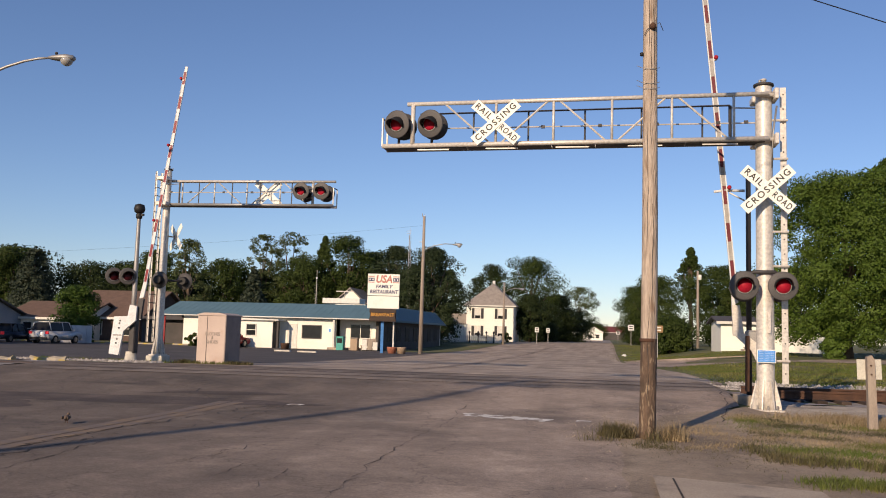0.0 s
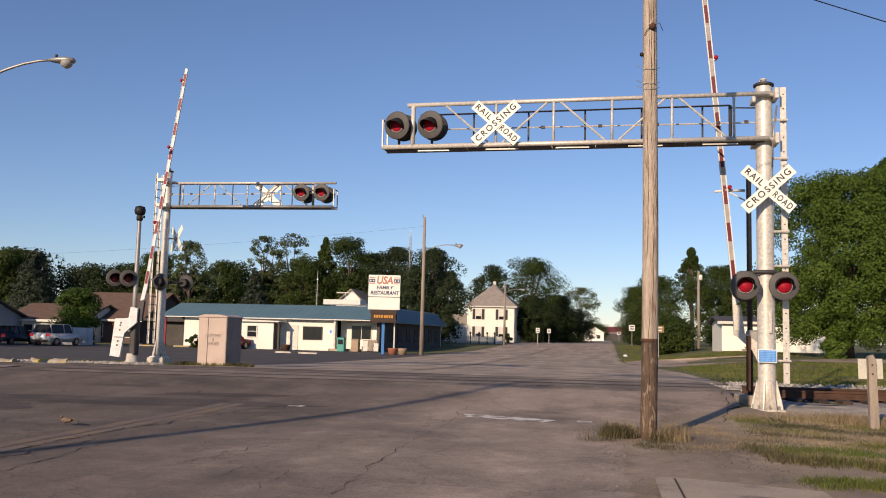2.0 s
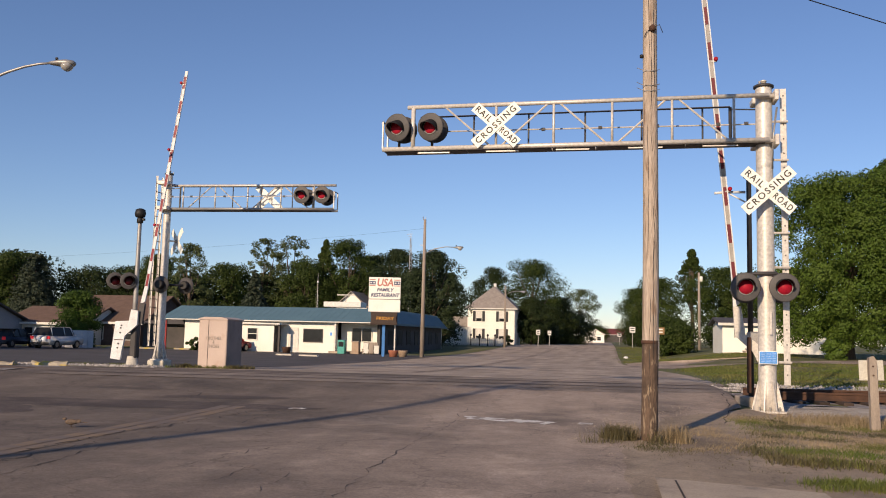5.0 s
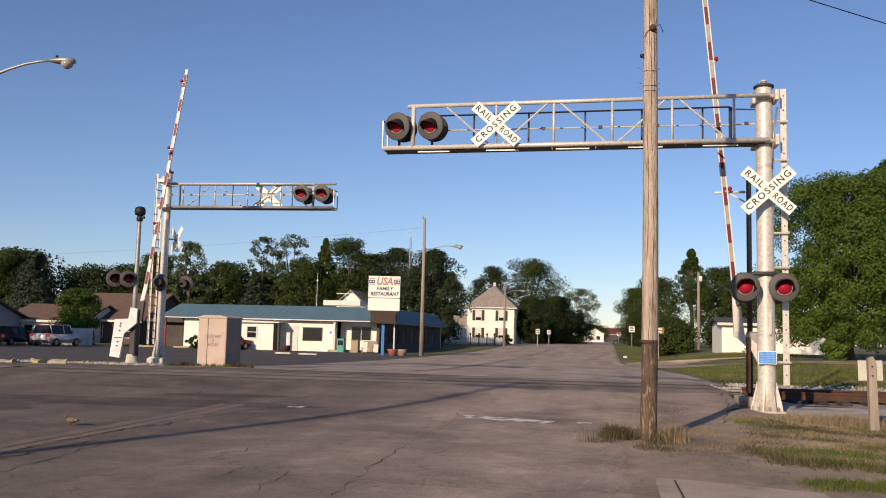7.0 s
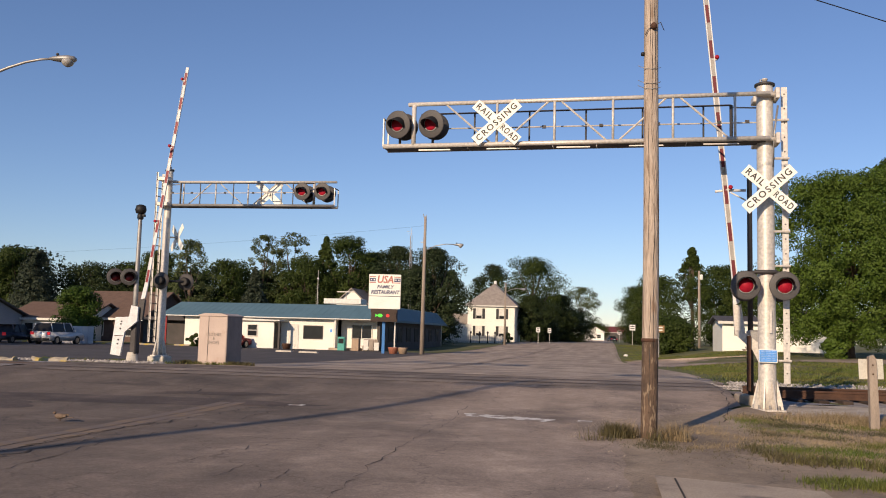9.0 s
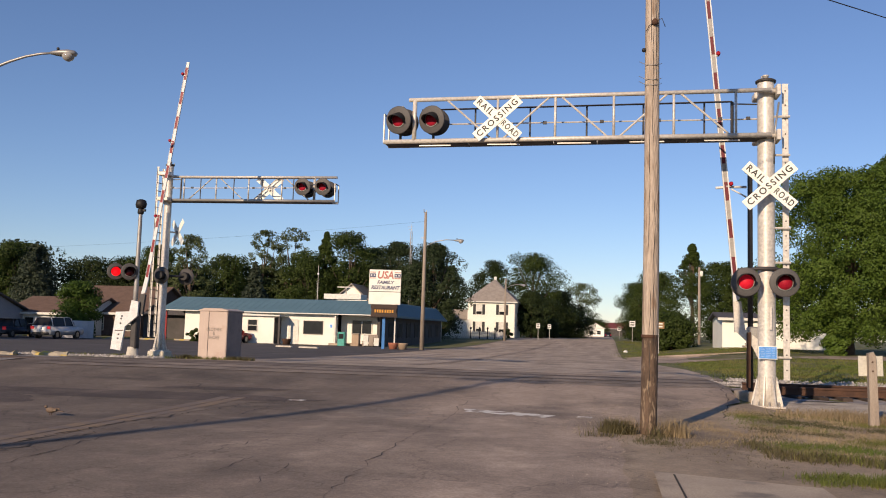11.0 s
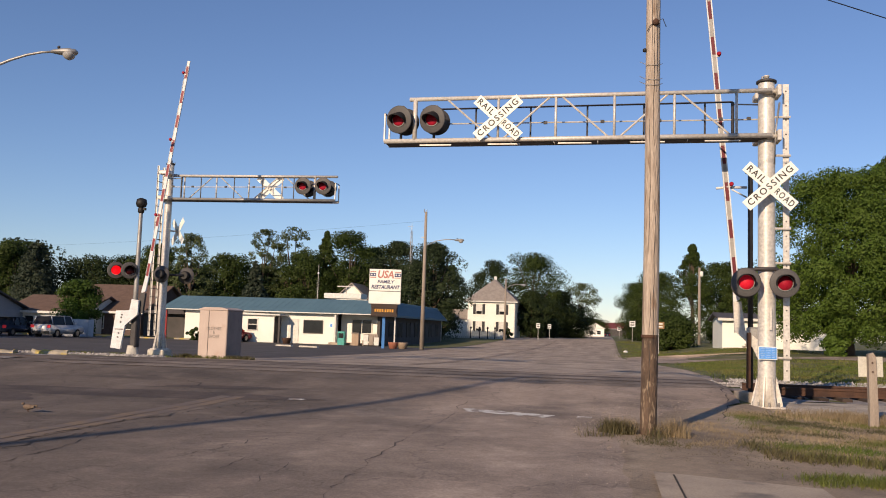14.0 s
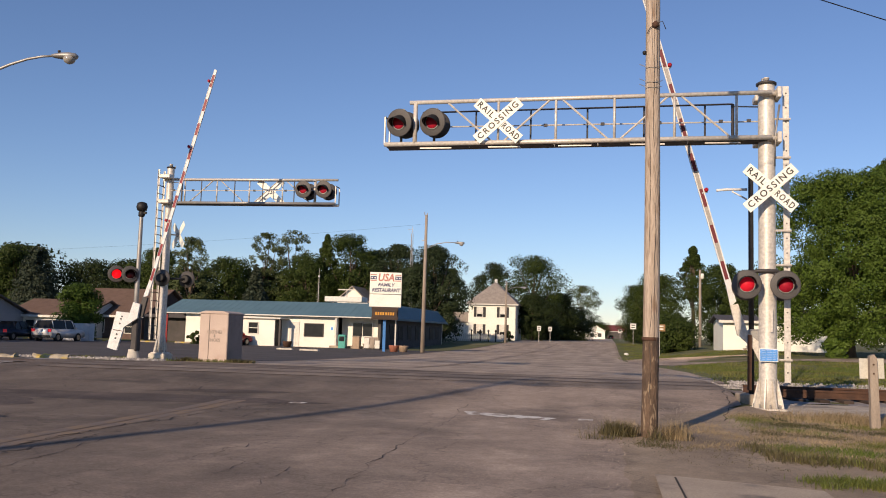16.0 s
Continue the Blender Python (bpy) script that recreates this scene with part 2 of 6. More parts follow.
M["lamp_bowl"] = material("lamp_bowl", (0.42, 0.4, 0.37), (0.3, 0.29, 0.27), 9, 0.12, spec=0.8)
M["trim"] = material("trim_white", (0.7, 0.68, 0.62), rough=0.6)
M["shutter"] = material("shutter_black", (0.025, 0.025, 0.027), rough=0.6)
M["sign_red"] = material("sign_red", (0.52, 0.2, 0.155), rough=0.5)
M["sign_navy"] = material("sign_navy", (0.05, 0.06, 0.14), rough=0.5)
M["led_case"] = material("led_case", (0.05, 0.028, 0.018), rough=0.6)
M["led_amber"] = material("led_amber", (0.6, 0.28, 0.03), rough=0.6, emit=0.12)
M["led_green"] = material("led_green", (0.06, 0.7, 0.05), rough=0.6, emit=0.5)
M["led_red"] = material("led_red", (0.75, 0.04, 0.03), rough=0.6, emit=0.35)
M["blue_post"] = material("blue_post", (0.05, 0.2, 0.5), (0.045, 0.18, 0.44), 2, 0.5)
M["teal"] = material("teal_plastic", (0.06, 0.36, 0.3), rough=0.6)
M["tan"] = material("tan_plastic", (0.4, 0.29, 0.2), rough=0.8)
M["terracotta"] = material("terracotta", (0.4, 0.15, 0.09), rough=0.8)
M["car_silver"] = material("car_silver", (0.62, 0.61, 0.6), rough=0.3, metal=0.3)
M["car_dark"] = material("car_dark", (0.03, 0.035, 0.05), rough=0.25, metal=0.3)
M["car_red"] = material("car_red", (0.3, 0.03, 0.03), rough=0.3)
M["tyre"] = material("tyre", (0.02, 0.02, 0.02), rough=0.9)
M["chrome"] = material("rim", (0.2, 0.2, 0.2), rough=0.4, metal=0.8)
M["tail"] = material("tail_lamp", (0.5, 0.02, 0.03), rough=0.2, emit=0.3)
M["yellow_paint"] = material("yellow_paint", (0.52, 0.38, 0.08), (0.42, 0.32, 0.12), 5, 0.8, spots=(0.33, 0.29, 0.23), spot_scale=4, spot_lo=0.47, spot_hi=0.55)
M["barn_red"] = material("barn_red", (0.2, 0.05, 0.045), (0.16, 0.04, 0.04), 0.5, 0.8)
M["feather"] = material("feather", (0.17, 0.12, 0.085), (0.1, 0.07, 0.05), 30, 0.8)
M["brown_sign"] = material("brown_sign", (0.26, 0.15, 0.06), rough=0.6)
M["white_plain"] = material("white_paint", (0.78, 0.77, 0.74), rough=0.6)


# ---- mesh helpers ----
def part(name, bm, mat, parent=None, label="", smooth=False, m=None):
    """Links a bmesh as one mesh object, under parent if there is one."""
    me = bpy.data.meshes.new(name)
    bmesh.ops.recalc_face_normals(bm, faces=bm.faces) if len(bm.faces) < 3000 else None
    bm.to_mesh(me)
    bm.free()
    for x in (mat if isinstance(mat, (list, tuple)) else [mat]):
        me.materials.append(M[x])
    if smooth:
        me.shade_smooth()
    ob = new(name, me)
    if parent:
        ob.parent = parent
    if m is not None:
        ob.matrix_basis = m
    return tagged(ob, label)


def thing(name, label, category, m=None, group="", kind=""):
    ob = new(name)
    ob.empty_display_size = 0.2
    if m is not None:
        ob.matrix_basis = m
    return tagged(ob, label, category, group, kind)


def box(x0, y0, z0, x1, y1, z1, bevel=0.0, bm=None, index=0):
    bm = bm or bmesh.new()
    vs = [bm.verts.new((x, y, z)) for z in (z0, z1) for y in (y0, y1) for x in (x0, x1)]
    fs = [bm.faces.new([vs[i] for i in q]) for q in ((0, 2, 3, 1), (4, 5, 7, 6), (0, 1, 5, 4), (2, 6, 7, 3), (0, 4, 6, 2), (1, 3, 7, 5))]
    for f in fs:
        f.material_index = index
    if bevel:
        bmesh.ops.bevel(bm, geom=list({e for f in fs for e in f.edges}), offset=bevel, segments=1, affect="EDGES")
    return bm


def tube(p0, p1, r0, r1=None, seg=10, bm=None, caps=True, index=0):
    """A straight tapered tube from p0 to p1."""
    bm = bm or bmesh.new()
    r1 = r0 if r1 is None else r1
    p0, p1 = Vector(p0), Vector(p1)
    q = (p1 - p0).to_track_quat("Z", "Y")
    rings = []
    for p, r in ((p0, r0), (p1, r1)):
        rings.append([bm.verts.new(p + q @ Vector((r * math.cos(a), r * math.sin(a), 0))) for a in [2 * math.pi * i / seg for i in range(seg)]])
    for i in range(seg):
        f = bm.faces.new((rings[0][i], rings[0][(i + 1) % seg], rings[1][(i + 1) % seg], rings[1][i]))
        f.smooth, f.material_index = seg > 6, index
    if caps:
        bm.faces.new(rings[0][::-1]).material_index = index
        bm.faces.new(rings[1]).material_index = index
    return bm


def pipe(points, r, seg=8, bm=None):
    """A bent pipe through points; r is a number or one radius a point."""
    bm = bm or bmesh.new()
    pts = [Vector(p) for p in points]
    rs = r if isinstance(r, (list, tuple)) else [r] * len(pts)
    rings = []
    for i, p in enumerate(pts):
        d = (pts[min(i + 1, len(pts) - 1)] - pts[max(i - 1, 0)]).normalized()
        q = d.to_track_quat("Z", "Y")
        rings.append([bm.verts.new(p + q @ Vector((rs[i] * math.cos(a), rs[i] * math.sin(a), 0))) for a in [2 * math.pi * k / seg for k in range(seg)]])
    for a, b in zip(rings, rings[1:]):
        for i in range(seg):
            bm.faces.new((a[i], a[(i + 1) % seg], b[(i + 1) % seg], b[i])).smooth = True
    bm.faces.new(rings[0][::-1])
    bm.faces.new(rings[-1])
    return bm


def lathe(profile, seg=20, axis="Z", bm=None, at=(0, 0, 0), index=0):
    """A turned body from (radius, height) pairs; axis Z or Y (height towards -y)."""
    bm = bm or bmesh.new()
    rings = []
    for r, h in profile:
        ring = []
        for i in range(seg):
            a = 2 * math.pi * i / seg
            v = Vector((r * math.cos(a), r * math.sin(a), h)) if axis == "Z" else Vector((r * math.cos(a), -h, r * math.sin(a)))
            ring.append(bm.verts.new(v + Vector(at)))
        rings.append(ring)
    for a, b in zip(rings, rings[1:]):
        for i in range(seg):
            f = bm.faces.new((a[i], a[(i + 1) % seg], b[(i + 1) % seg], b[i]))
            f.smooth, f.material_index = True, index
    bm.faces.new(rings[0][::-1]).material_index = index
    bm.faces.new(rings[-1]).material_index = index
    return bm


def prism(outline, y0, y1, bm=None, index=0):
    """An outline in x and z, extruded from y0 to y1."""
    bm = bm or bmesh.new()
    a = [bm.verts.new((x, y0, z)) for x, z in outline]
    b = [bm.verts.new((x, y1, z)) for x, z in outline]
    n = len(outline)
    fs = [bm.faces.new(a), bm.faces.new(b[::-1])]
    fs += [bm.faces.new((a[i], b[i], b[(i + 1) % n], a[(i + 1) % n])) for i in range(n)]
    for f in fs:
        f.material_index = index
    return bm


def slab(outline, z0, z1, bm=None, index=0):
    """An outline in x and y, extruded from z0 to z1."""
    bm = bm or bmesh.new()
    a = [bm.verts.new((x, y, z0)) for x, y in outline]
    b = [bm.verts.new((x, y, z1)) for x, y in outline]
    n = len(outline)
    fs = [bm.faces.new(a[::-1]), bm.faces.new(b)]
    fs += [bm.faces.new((a[i], a[(i + 1) % n], b[(i + 1) % n], b[i])) for i in range(n)]
    for f in fs:
        f.material_index = index
    return bm


def lettering(name, text, size, mat, parent, m, depth=0.004, width=None, shear=0.0, bold=0.012, space=1.0):
    """Words in the built-in font as a mesh; they stand in the x-z plane facing -y."""
    cu = bpy.data.curves.new(name, "FONT")
    cu.body, cu.size, cu.extrude, cu.align_x, cu.align_y, cu.shear = text, size, depth, "CENTER", "CENTER", shear
    cu.resolution_u, cu.offset, cu.space_character = 3, size * bold, space
    tmp = bpy.data.objects.new(name, cu)
    me = bpy.data.meshes.new_from_object(tmp)
    bpy.data.objects.remove(tmp)
    if width and len(me.vertices):
        xs = [v.co.x for v in me.vertices]
        k = width / (max(xs) - min(xs))
        for v in me.vertices:
            v.co.x *= k
    me.transform(Matrix.Rotation(radians(90), 4, "X"))
    me.materials.append(M[mat])
    ob = new(name, me)
    ob.parent = parent
    ob.matrix_basis = m
    return ob


# ---- the lie of the land: the street climbs a little to the track and falls away beyond ----
TRACK_P, TRACK_D = Vector((3.08, 22.48)), Vector((0.997, 0.0772))


def beyond(x, y):
    return (y - TRACK_P.y) * TRACK_D.x - (x - TRACK_P.x) * TRACK_D.y


def ease(v, a, b):
    s = min(max((v - a) / (b - a), 0), 1)
    return s * s * (3 - 2 * s)


def ground_z(x, y):
    d = beyond(x, y)
    road = ease(x, -19.6, -18.2) * (1 - ease(x, 2.5, 3.3))
    z = (0.08 + 0.22 * road) * math.exp(-(d / (4.7 if d < 0 else 9.0)) ** 2) - 0.2 * ease(d, 6, 38)
    return z + max(0.6 * ease(y, 80, 135), 0.8 * ease(x, 3, 10) * ease(y, 30, 70))


def sheet(name, outline, lift, mat, step=1.0, jitter=0.0, label="", kind="structure", wave=0.0):
    """A ground cover: an outline in x and y draped on the land."""
    bm = bmesh.new()
    pts = []
    n = len(outline)
    for i in range(n):
        a, b = Vector(outline[i]), Vector(outline[(i + 1) % n])
        k = max(1, int((b - a).length / step))
        for j in range(k):
            p = a.lerp(b, j / k)
            if jitter:
                p += Vector((random.uniform(-jitter, jitter), random.uniform(-jitter, jitter)))
            pts.append(p)
    face = bm.faces.new([bm.verts.new((p.x, p.y, 0)) for p in pts])
    bmesh.ops.triangulate(bm, faces=[face])
    ys = [p.y for p in pts]
    xs = [p.x for p in pts]
    y = min(ys) + step
    while y < max(ys):
        if y < 150 or int(y) % 20 == 0:
            bmesh.ops.bisect_plane(bm, geom=bm.verts[:] + bm.edges[:] + bm.faces[:], plane_co=(0, y, 0), plane_no=(0, 1, 0))
        y += step
    for x in EDGE_X:
        if min(xs) < x < max(xs) and min(ys) < 40:
            bmesh.ops.bisect_plane(bm, geom=bm.verts[:] + bm.edges[:] + bm.faces[:], plane_co=(x, 0, 0), plane_no=(1, 0, 0))
    for v in bm.verts:
        v.co.z = ground_z(v.co.x, v.co.y) + lift + (wave * noise.noise(v.co * 0.7) if wave else 0)
    ob = part(name, bm, mat)
    for f in ob.data.polygons:
        f.use_smooth = True
    return tagged(ob, label, "", "", kind)


EDGE_X = [-19.8 + 0.2 * i for i in range(10)] + [2.3 + 0.15 * i for i in range(8)]


def make_ground():
    bm = bmesh.new()
    xs = sorted({-3000, -800, -300, -120, -70, 60, 100, 200, 500, 1500, 3000} | {-60 + 2.5 * i for i in range(41)} | set(EDGE_X))
    ys = [-800, -200, -60, -20, -8] + [-4 + 1.0 * i for i in range(74)] + [70 + 2.0 * i for i in range(40)] + [150, 200, 300, 500, 900, 1800, 3500]
    grid = [[bm.verts.new((x, y, ground_z(x, y))) for x in xs] for y in ys]
    for a, b in zip(grid, grid[1:]):
        for i in range(len(xs) - 1):
            bm.faces.new((a[i], a[i + 1], b[i + 1], b[i])).smooth = True
    tagged(part("ground", bm, "grass"), "mown grass and weeds of an open lot", "", "", "structure")
    ROAD_L, ROAD_R = -13.6, 0.9
    sheet("road", [(-26, -30), (0.3, -30), (0.3, 12.6), (0.5, 14.5), (2.6, 18.4), (2.9, 24), (3.7, 30), (3.4, 40), (2.2, 50), (ROAD_R, 60), (ROAD_R, 400), (ROAD_L, 400), (ROAD_L, 25.2), (-18.6, 22.6), (-19.2, 20.6), (-26, 20.2)], 0.03, "asphalt", 0.8, 0.0, "worn patched grey asphalt street")
    sheet("worn_lane", [(-13.2, 25.4), (2.8, 24.6), (3.5, 30), (3.2, 40), (2.0, 50), (0.7, 60), (0.7, 380), (-13.2, 380)], 0.036, "asphalt_pale", 1.5, 0.08, "paler worn asphalt lane")
    sheet("parking_lot", [(-75, 28.5), (-13.6, 28.8), (-13.6, 70), (-75, 70)], 0.026, "asphalt_dark", 2.0, 0.0, "dark asphalt parking lot")
    sheet("driveway", [(1.2, 52), (6, 54), (40, 56), (40, 61), (6, 60), (1.0, 64)], 0.012, "asphalt", 2.0, 0.2, "side street of worn asphalt")
    sheet("shoulder", [(0.2, -5), (14, -5), (14, 17.6), (3.6, 17.7), (2.75, 18.3), (1.0, 16.2), (0.2, 13.2)], 0.034, "dirt", 0.3, 0.05, "gravelly dirt shoulder")
    sheet("sidewalk", [(0.47, 2), (2.1, 2), (2.0, 8.9), (0.47, 9.35)], 0.062, "concrete", 1.0, 0.0, "weathered concrete sidewalk slab")
    sheet("apron", [(3.4, 17.3), (9.5, 17.9), (9.5, 20.6), (3.5, 20.2)], 0.045, "gravel_pale", 0.5, 0.1, "gravelled concrete apron beside the track")


def track_point(s, d, z=0.0):
    p = TRACK_P + TRACK_D * s + Vector((-TRACK_D.y, TRACK_D.x)) * d
    return Vector((p.x, p.y, z))


def make_track():
    # ballast shoulders on both sides of the crossing
    for a, b in ((-90, -18.6), (0.2, 90)):
        sheet("ballast", [tuple(track_point(a, -2.0).xy), tuple(track_point(b, -2.0).xy), tuple(track_point(b, 2.4).xy), tuple(track_point(a, 2.4).xy)], 0.02, "ballast", 1.2, 0.12, "grey crushed stone ballast under the track", wave=0.06)
    sheet("crossing_surface", [tuple(track_point(-17.4, -1.5).xy), tuple(track_point(0.4, -1.5).xy), tuple(track_point(0.4, 1.5).xy), tuple(track_point(-17.4, 1.5).xy)], 0.038, "crossing", 1.0, 0.05, "asphalt crossing surface between the rails")
    track = thing("railway_track", "single railway track with rusty rails crossing the street", "railway track", kind="structure")
    for side in (-0.72, 0.72):
        for a, b in ((-90, -18.7), (0.3, 90)):
            bm = bmesh.new()
            q = Matrix.Translation(track_point(0, side, 0.3)) @ Matrix.Rotation(math.atan2(TRACK_D.y, TRACK_D.x), 4, "Z")
            box(a, -0.07, -0.15, b, 0.07, -0.12, bm=bm)
            box(a, -0.012, -0.12, b, 0.012, -0.01, bm=bm)
            box(a, -0.036, -0.01, b, 0.036, 0.035, bm=bm)
            part("rail", bm, "rust", track, "rusty steel rail", m=q)
        bm = bmesh.new()
        n = 40
        off = -0.06 if side < 0 else 0.06
        for i in range(n):
            s0, s1 = -17.4 + 17.8 * i / n, -17.4 + 17.8 * (i + 1) / n
            z = 0.344
            vs = [bm.verts.new(track_point(s, side + d, z)) for s, d in ((s0, -0.055), (s1, -0.055), (s1, 0.055), (s0, 0.055))]
            bm.faces.new(vs)
        part("flangeway", bm, "crack", track, "dark gap beside the rail")
        bm = bmesh.new()
        vs = [bm.verts.new(track_point(s, side + d + 0.02, 0.347)) for s, d in ((-17.4, -0.03), (0.4, -0.03), (0.4, 0.03), (-17.4, 0.03))]
        bm.faces.new(vs)
        part("rail_head", bm, "rust", track)
    me = box(-0.11, -1.3, 0.0, 0.11, 1.3, 0.17, 0.01)
    first = part("tie", me, "tie", track)
    turn = Matrix.Rotation(math.atan2(TRACK_D.y, TRACK_D.x), 4, "Z")
    k = 0
    for a, b in ((0.6, 34), (-46, -17.6)):
        s = a
        while s < b:
            ob = first if k == 0 else new("tie", first.data)
            ob.parent = track
            ob.matrix_basis = Matrix.Translation(track_point(s, random.uniform(-0.04, 0.04), -0.02)) @ turn
            s += 0.53
            k += 1


make_ground()
make_track()


# ---- railway signals ----
def flasher(parent, m, lens="lens_dark", size=0.305, droop=0.02):
    """A red flashing light facing -y: round black backing, hood, lens and lamp housing."""
    bm = lathe([(0.02, 0.0), (size, 0.0), (size, 0.012), (size - 0.02, 0.02), (0.1, 0.02)], 28, "Y")
    disc = part("light_backing", bm, "black_paint", parent, "round dark grey backing disc", m=m)
    part("housing", lathe([(0.13, -0.2), (0.16, -0.17), (0.165, 0.0)], 18, "Y"), "hood", disc)
    part("lens", lathe([(0.148, 0.03), (0.13, 0.045), (0.08, 0.06), (0.02, 0.066)], 20, "Y"), lens, disc, "round red glass lens", smooth=True)
    bm = bmesh.new()
    n = 14
    rows = []
    for r in (0.163, 0.171):
        a0, a1 = radians(-25), radians(205)
        front = [bm.verts.new((r * math.cos(a0 + (a1 - a0) * i / n), -0.05 - 0.27 * max(0.08, math.sin(math.pi * i / n)), r * math.sin(a0 + (a1 - a0) * i / n) - droop * max(0.08, math.sin(math.pi * i / n)))) for i in range(n + 1)]
        back = [bm.verts.new((r * math.cos(a0 + (a1 - a0) * i / n), -0.015, r * math.sin(a0 + (a1 - a0) * i / n))) for i in range(n + 1)]
        rows.append((front, back))
    (f0, b0), (f1, b1) = rows
    for i in range(n):
        bm.faces.new((f0[i], f0[i + 1], b0[i + 1], b0[i]))
        bm.faces.new((f1[i], b1[i], b1[i + 1], f1[i + 1]))
        bm.faces.new((f0[i], f1[i], f1[i + 1], f0[i + 1]))
    part("hood", bm, "hood", disc, smooth=True)
    part("rim", lathe([(0.15, 0.02), (0.162, 0.02), (0.162, 0.034), (0.15, 0.034)], 20, "Y"), "galv", disc)
    return disc


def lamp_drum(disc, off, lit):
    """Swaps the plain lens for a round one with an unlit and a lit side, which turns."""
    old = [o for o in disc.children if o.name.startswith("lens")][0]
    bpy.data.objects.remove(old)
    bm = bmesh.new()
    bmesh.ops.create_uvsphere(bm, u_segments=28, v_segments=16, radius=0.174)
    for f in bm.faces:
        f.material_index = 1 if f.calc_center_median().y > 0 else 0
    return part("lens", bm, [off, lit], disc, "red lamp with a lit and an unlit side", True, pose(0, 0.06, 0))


NEAR_LAMPS = []


def crossbuck(parent, m, front=True):
    L, W = 1.24, 0.232
    a = part("crossbuck", box(-L / 2, -0.006, -W / 2, L / 2, 0.0, W / 2), "sign_white", parent, "white crossed boards lettered in black", m=m @ Matrix.Rotation(radians(42), 4, "Y"))
    b = part("board", box(-L / 2, -0.018, -W / 2, L / 2, -0.01, W / 2), "sign_white", a, m=Matrix.Rotation(radians(-84), 4, "Y"))
    if front:
        lettering("lettering", "RAIL", 0.185, "letter", a, pose(-0.36, -0.007, 0), 0.002, 0.42, 0, 0.015, 1.25)
        lettering("lettering", "ROAD", 0.185, "letter", a, pose(0.36, -0.007, 0), 0.002, 0.44, 0, 0.015, 1.25)
        lettering("lettering", "CROSSING", 0.185, "letter", a, Matrix.Rotation(radians(-84), 4, "Y") @ pose(0, -0.019, 0), 0.002, 1.1, 0, 0.015, 1.3)
    part("bracket", box(-0.05, 0.0, -0.05, 0.05, 0.06, 0.05), "galv", a)
    return a


def ladder(parent, x, y, z0, z1, lean=0.0, mat="alu"):
    for dy in (-0.2, 0.2):
        part("ladder_rail", box(x - 0.03, y + dy - 0.05, z0, x + 0.03, y + dy - 0.035, z1), mat, parent)
        part("ladder_rail", box(x + 0.022, y + dy - 0.05, z0, x + 0.03, y + dy + 0.0, z1), mat, parent)
    z = z0 + 0.2
    while z < z1 - 0.1:
        part("rung", tube((x, y - 0.24, z), (x, y + 0.2, z), 0.016, seg=6), "dark_steel", parent)
        z += 0.3


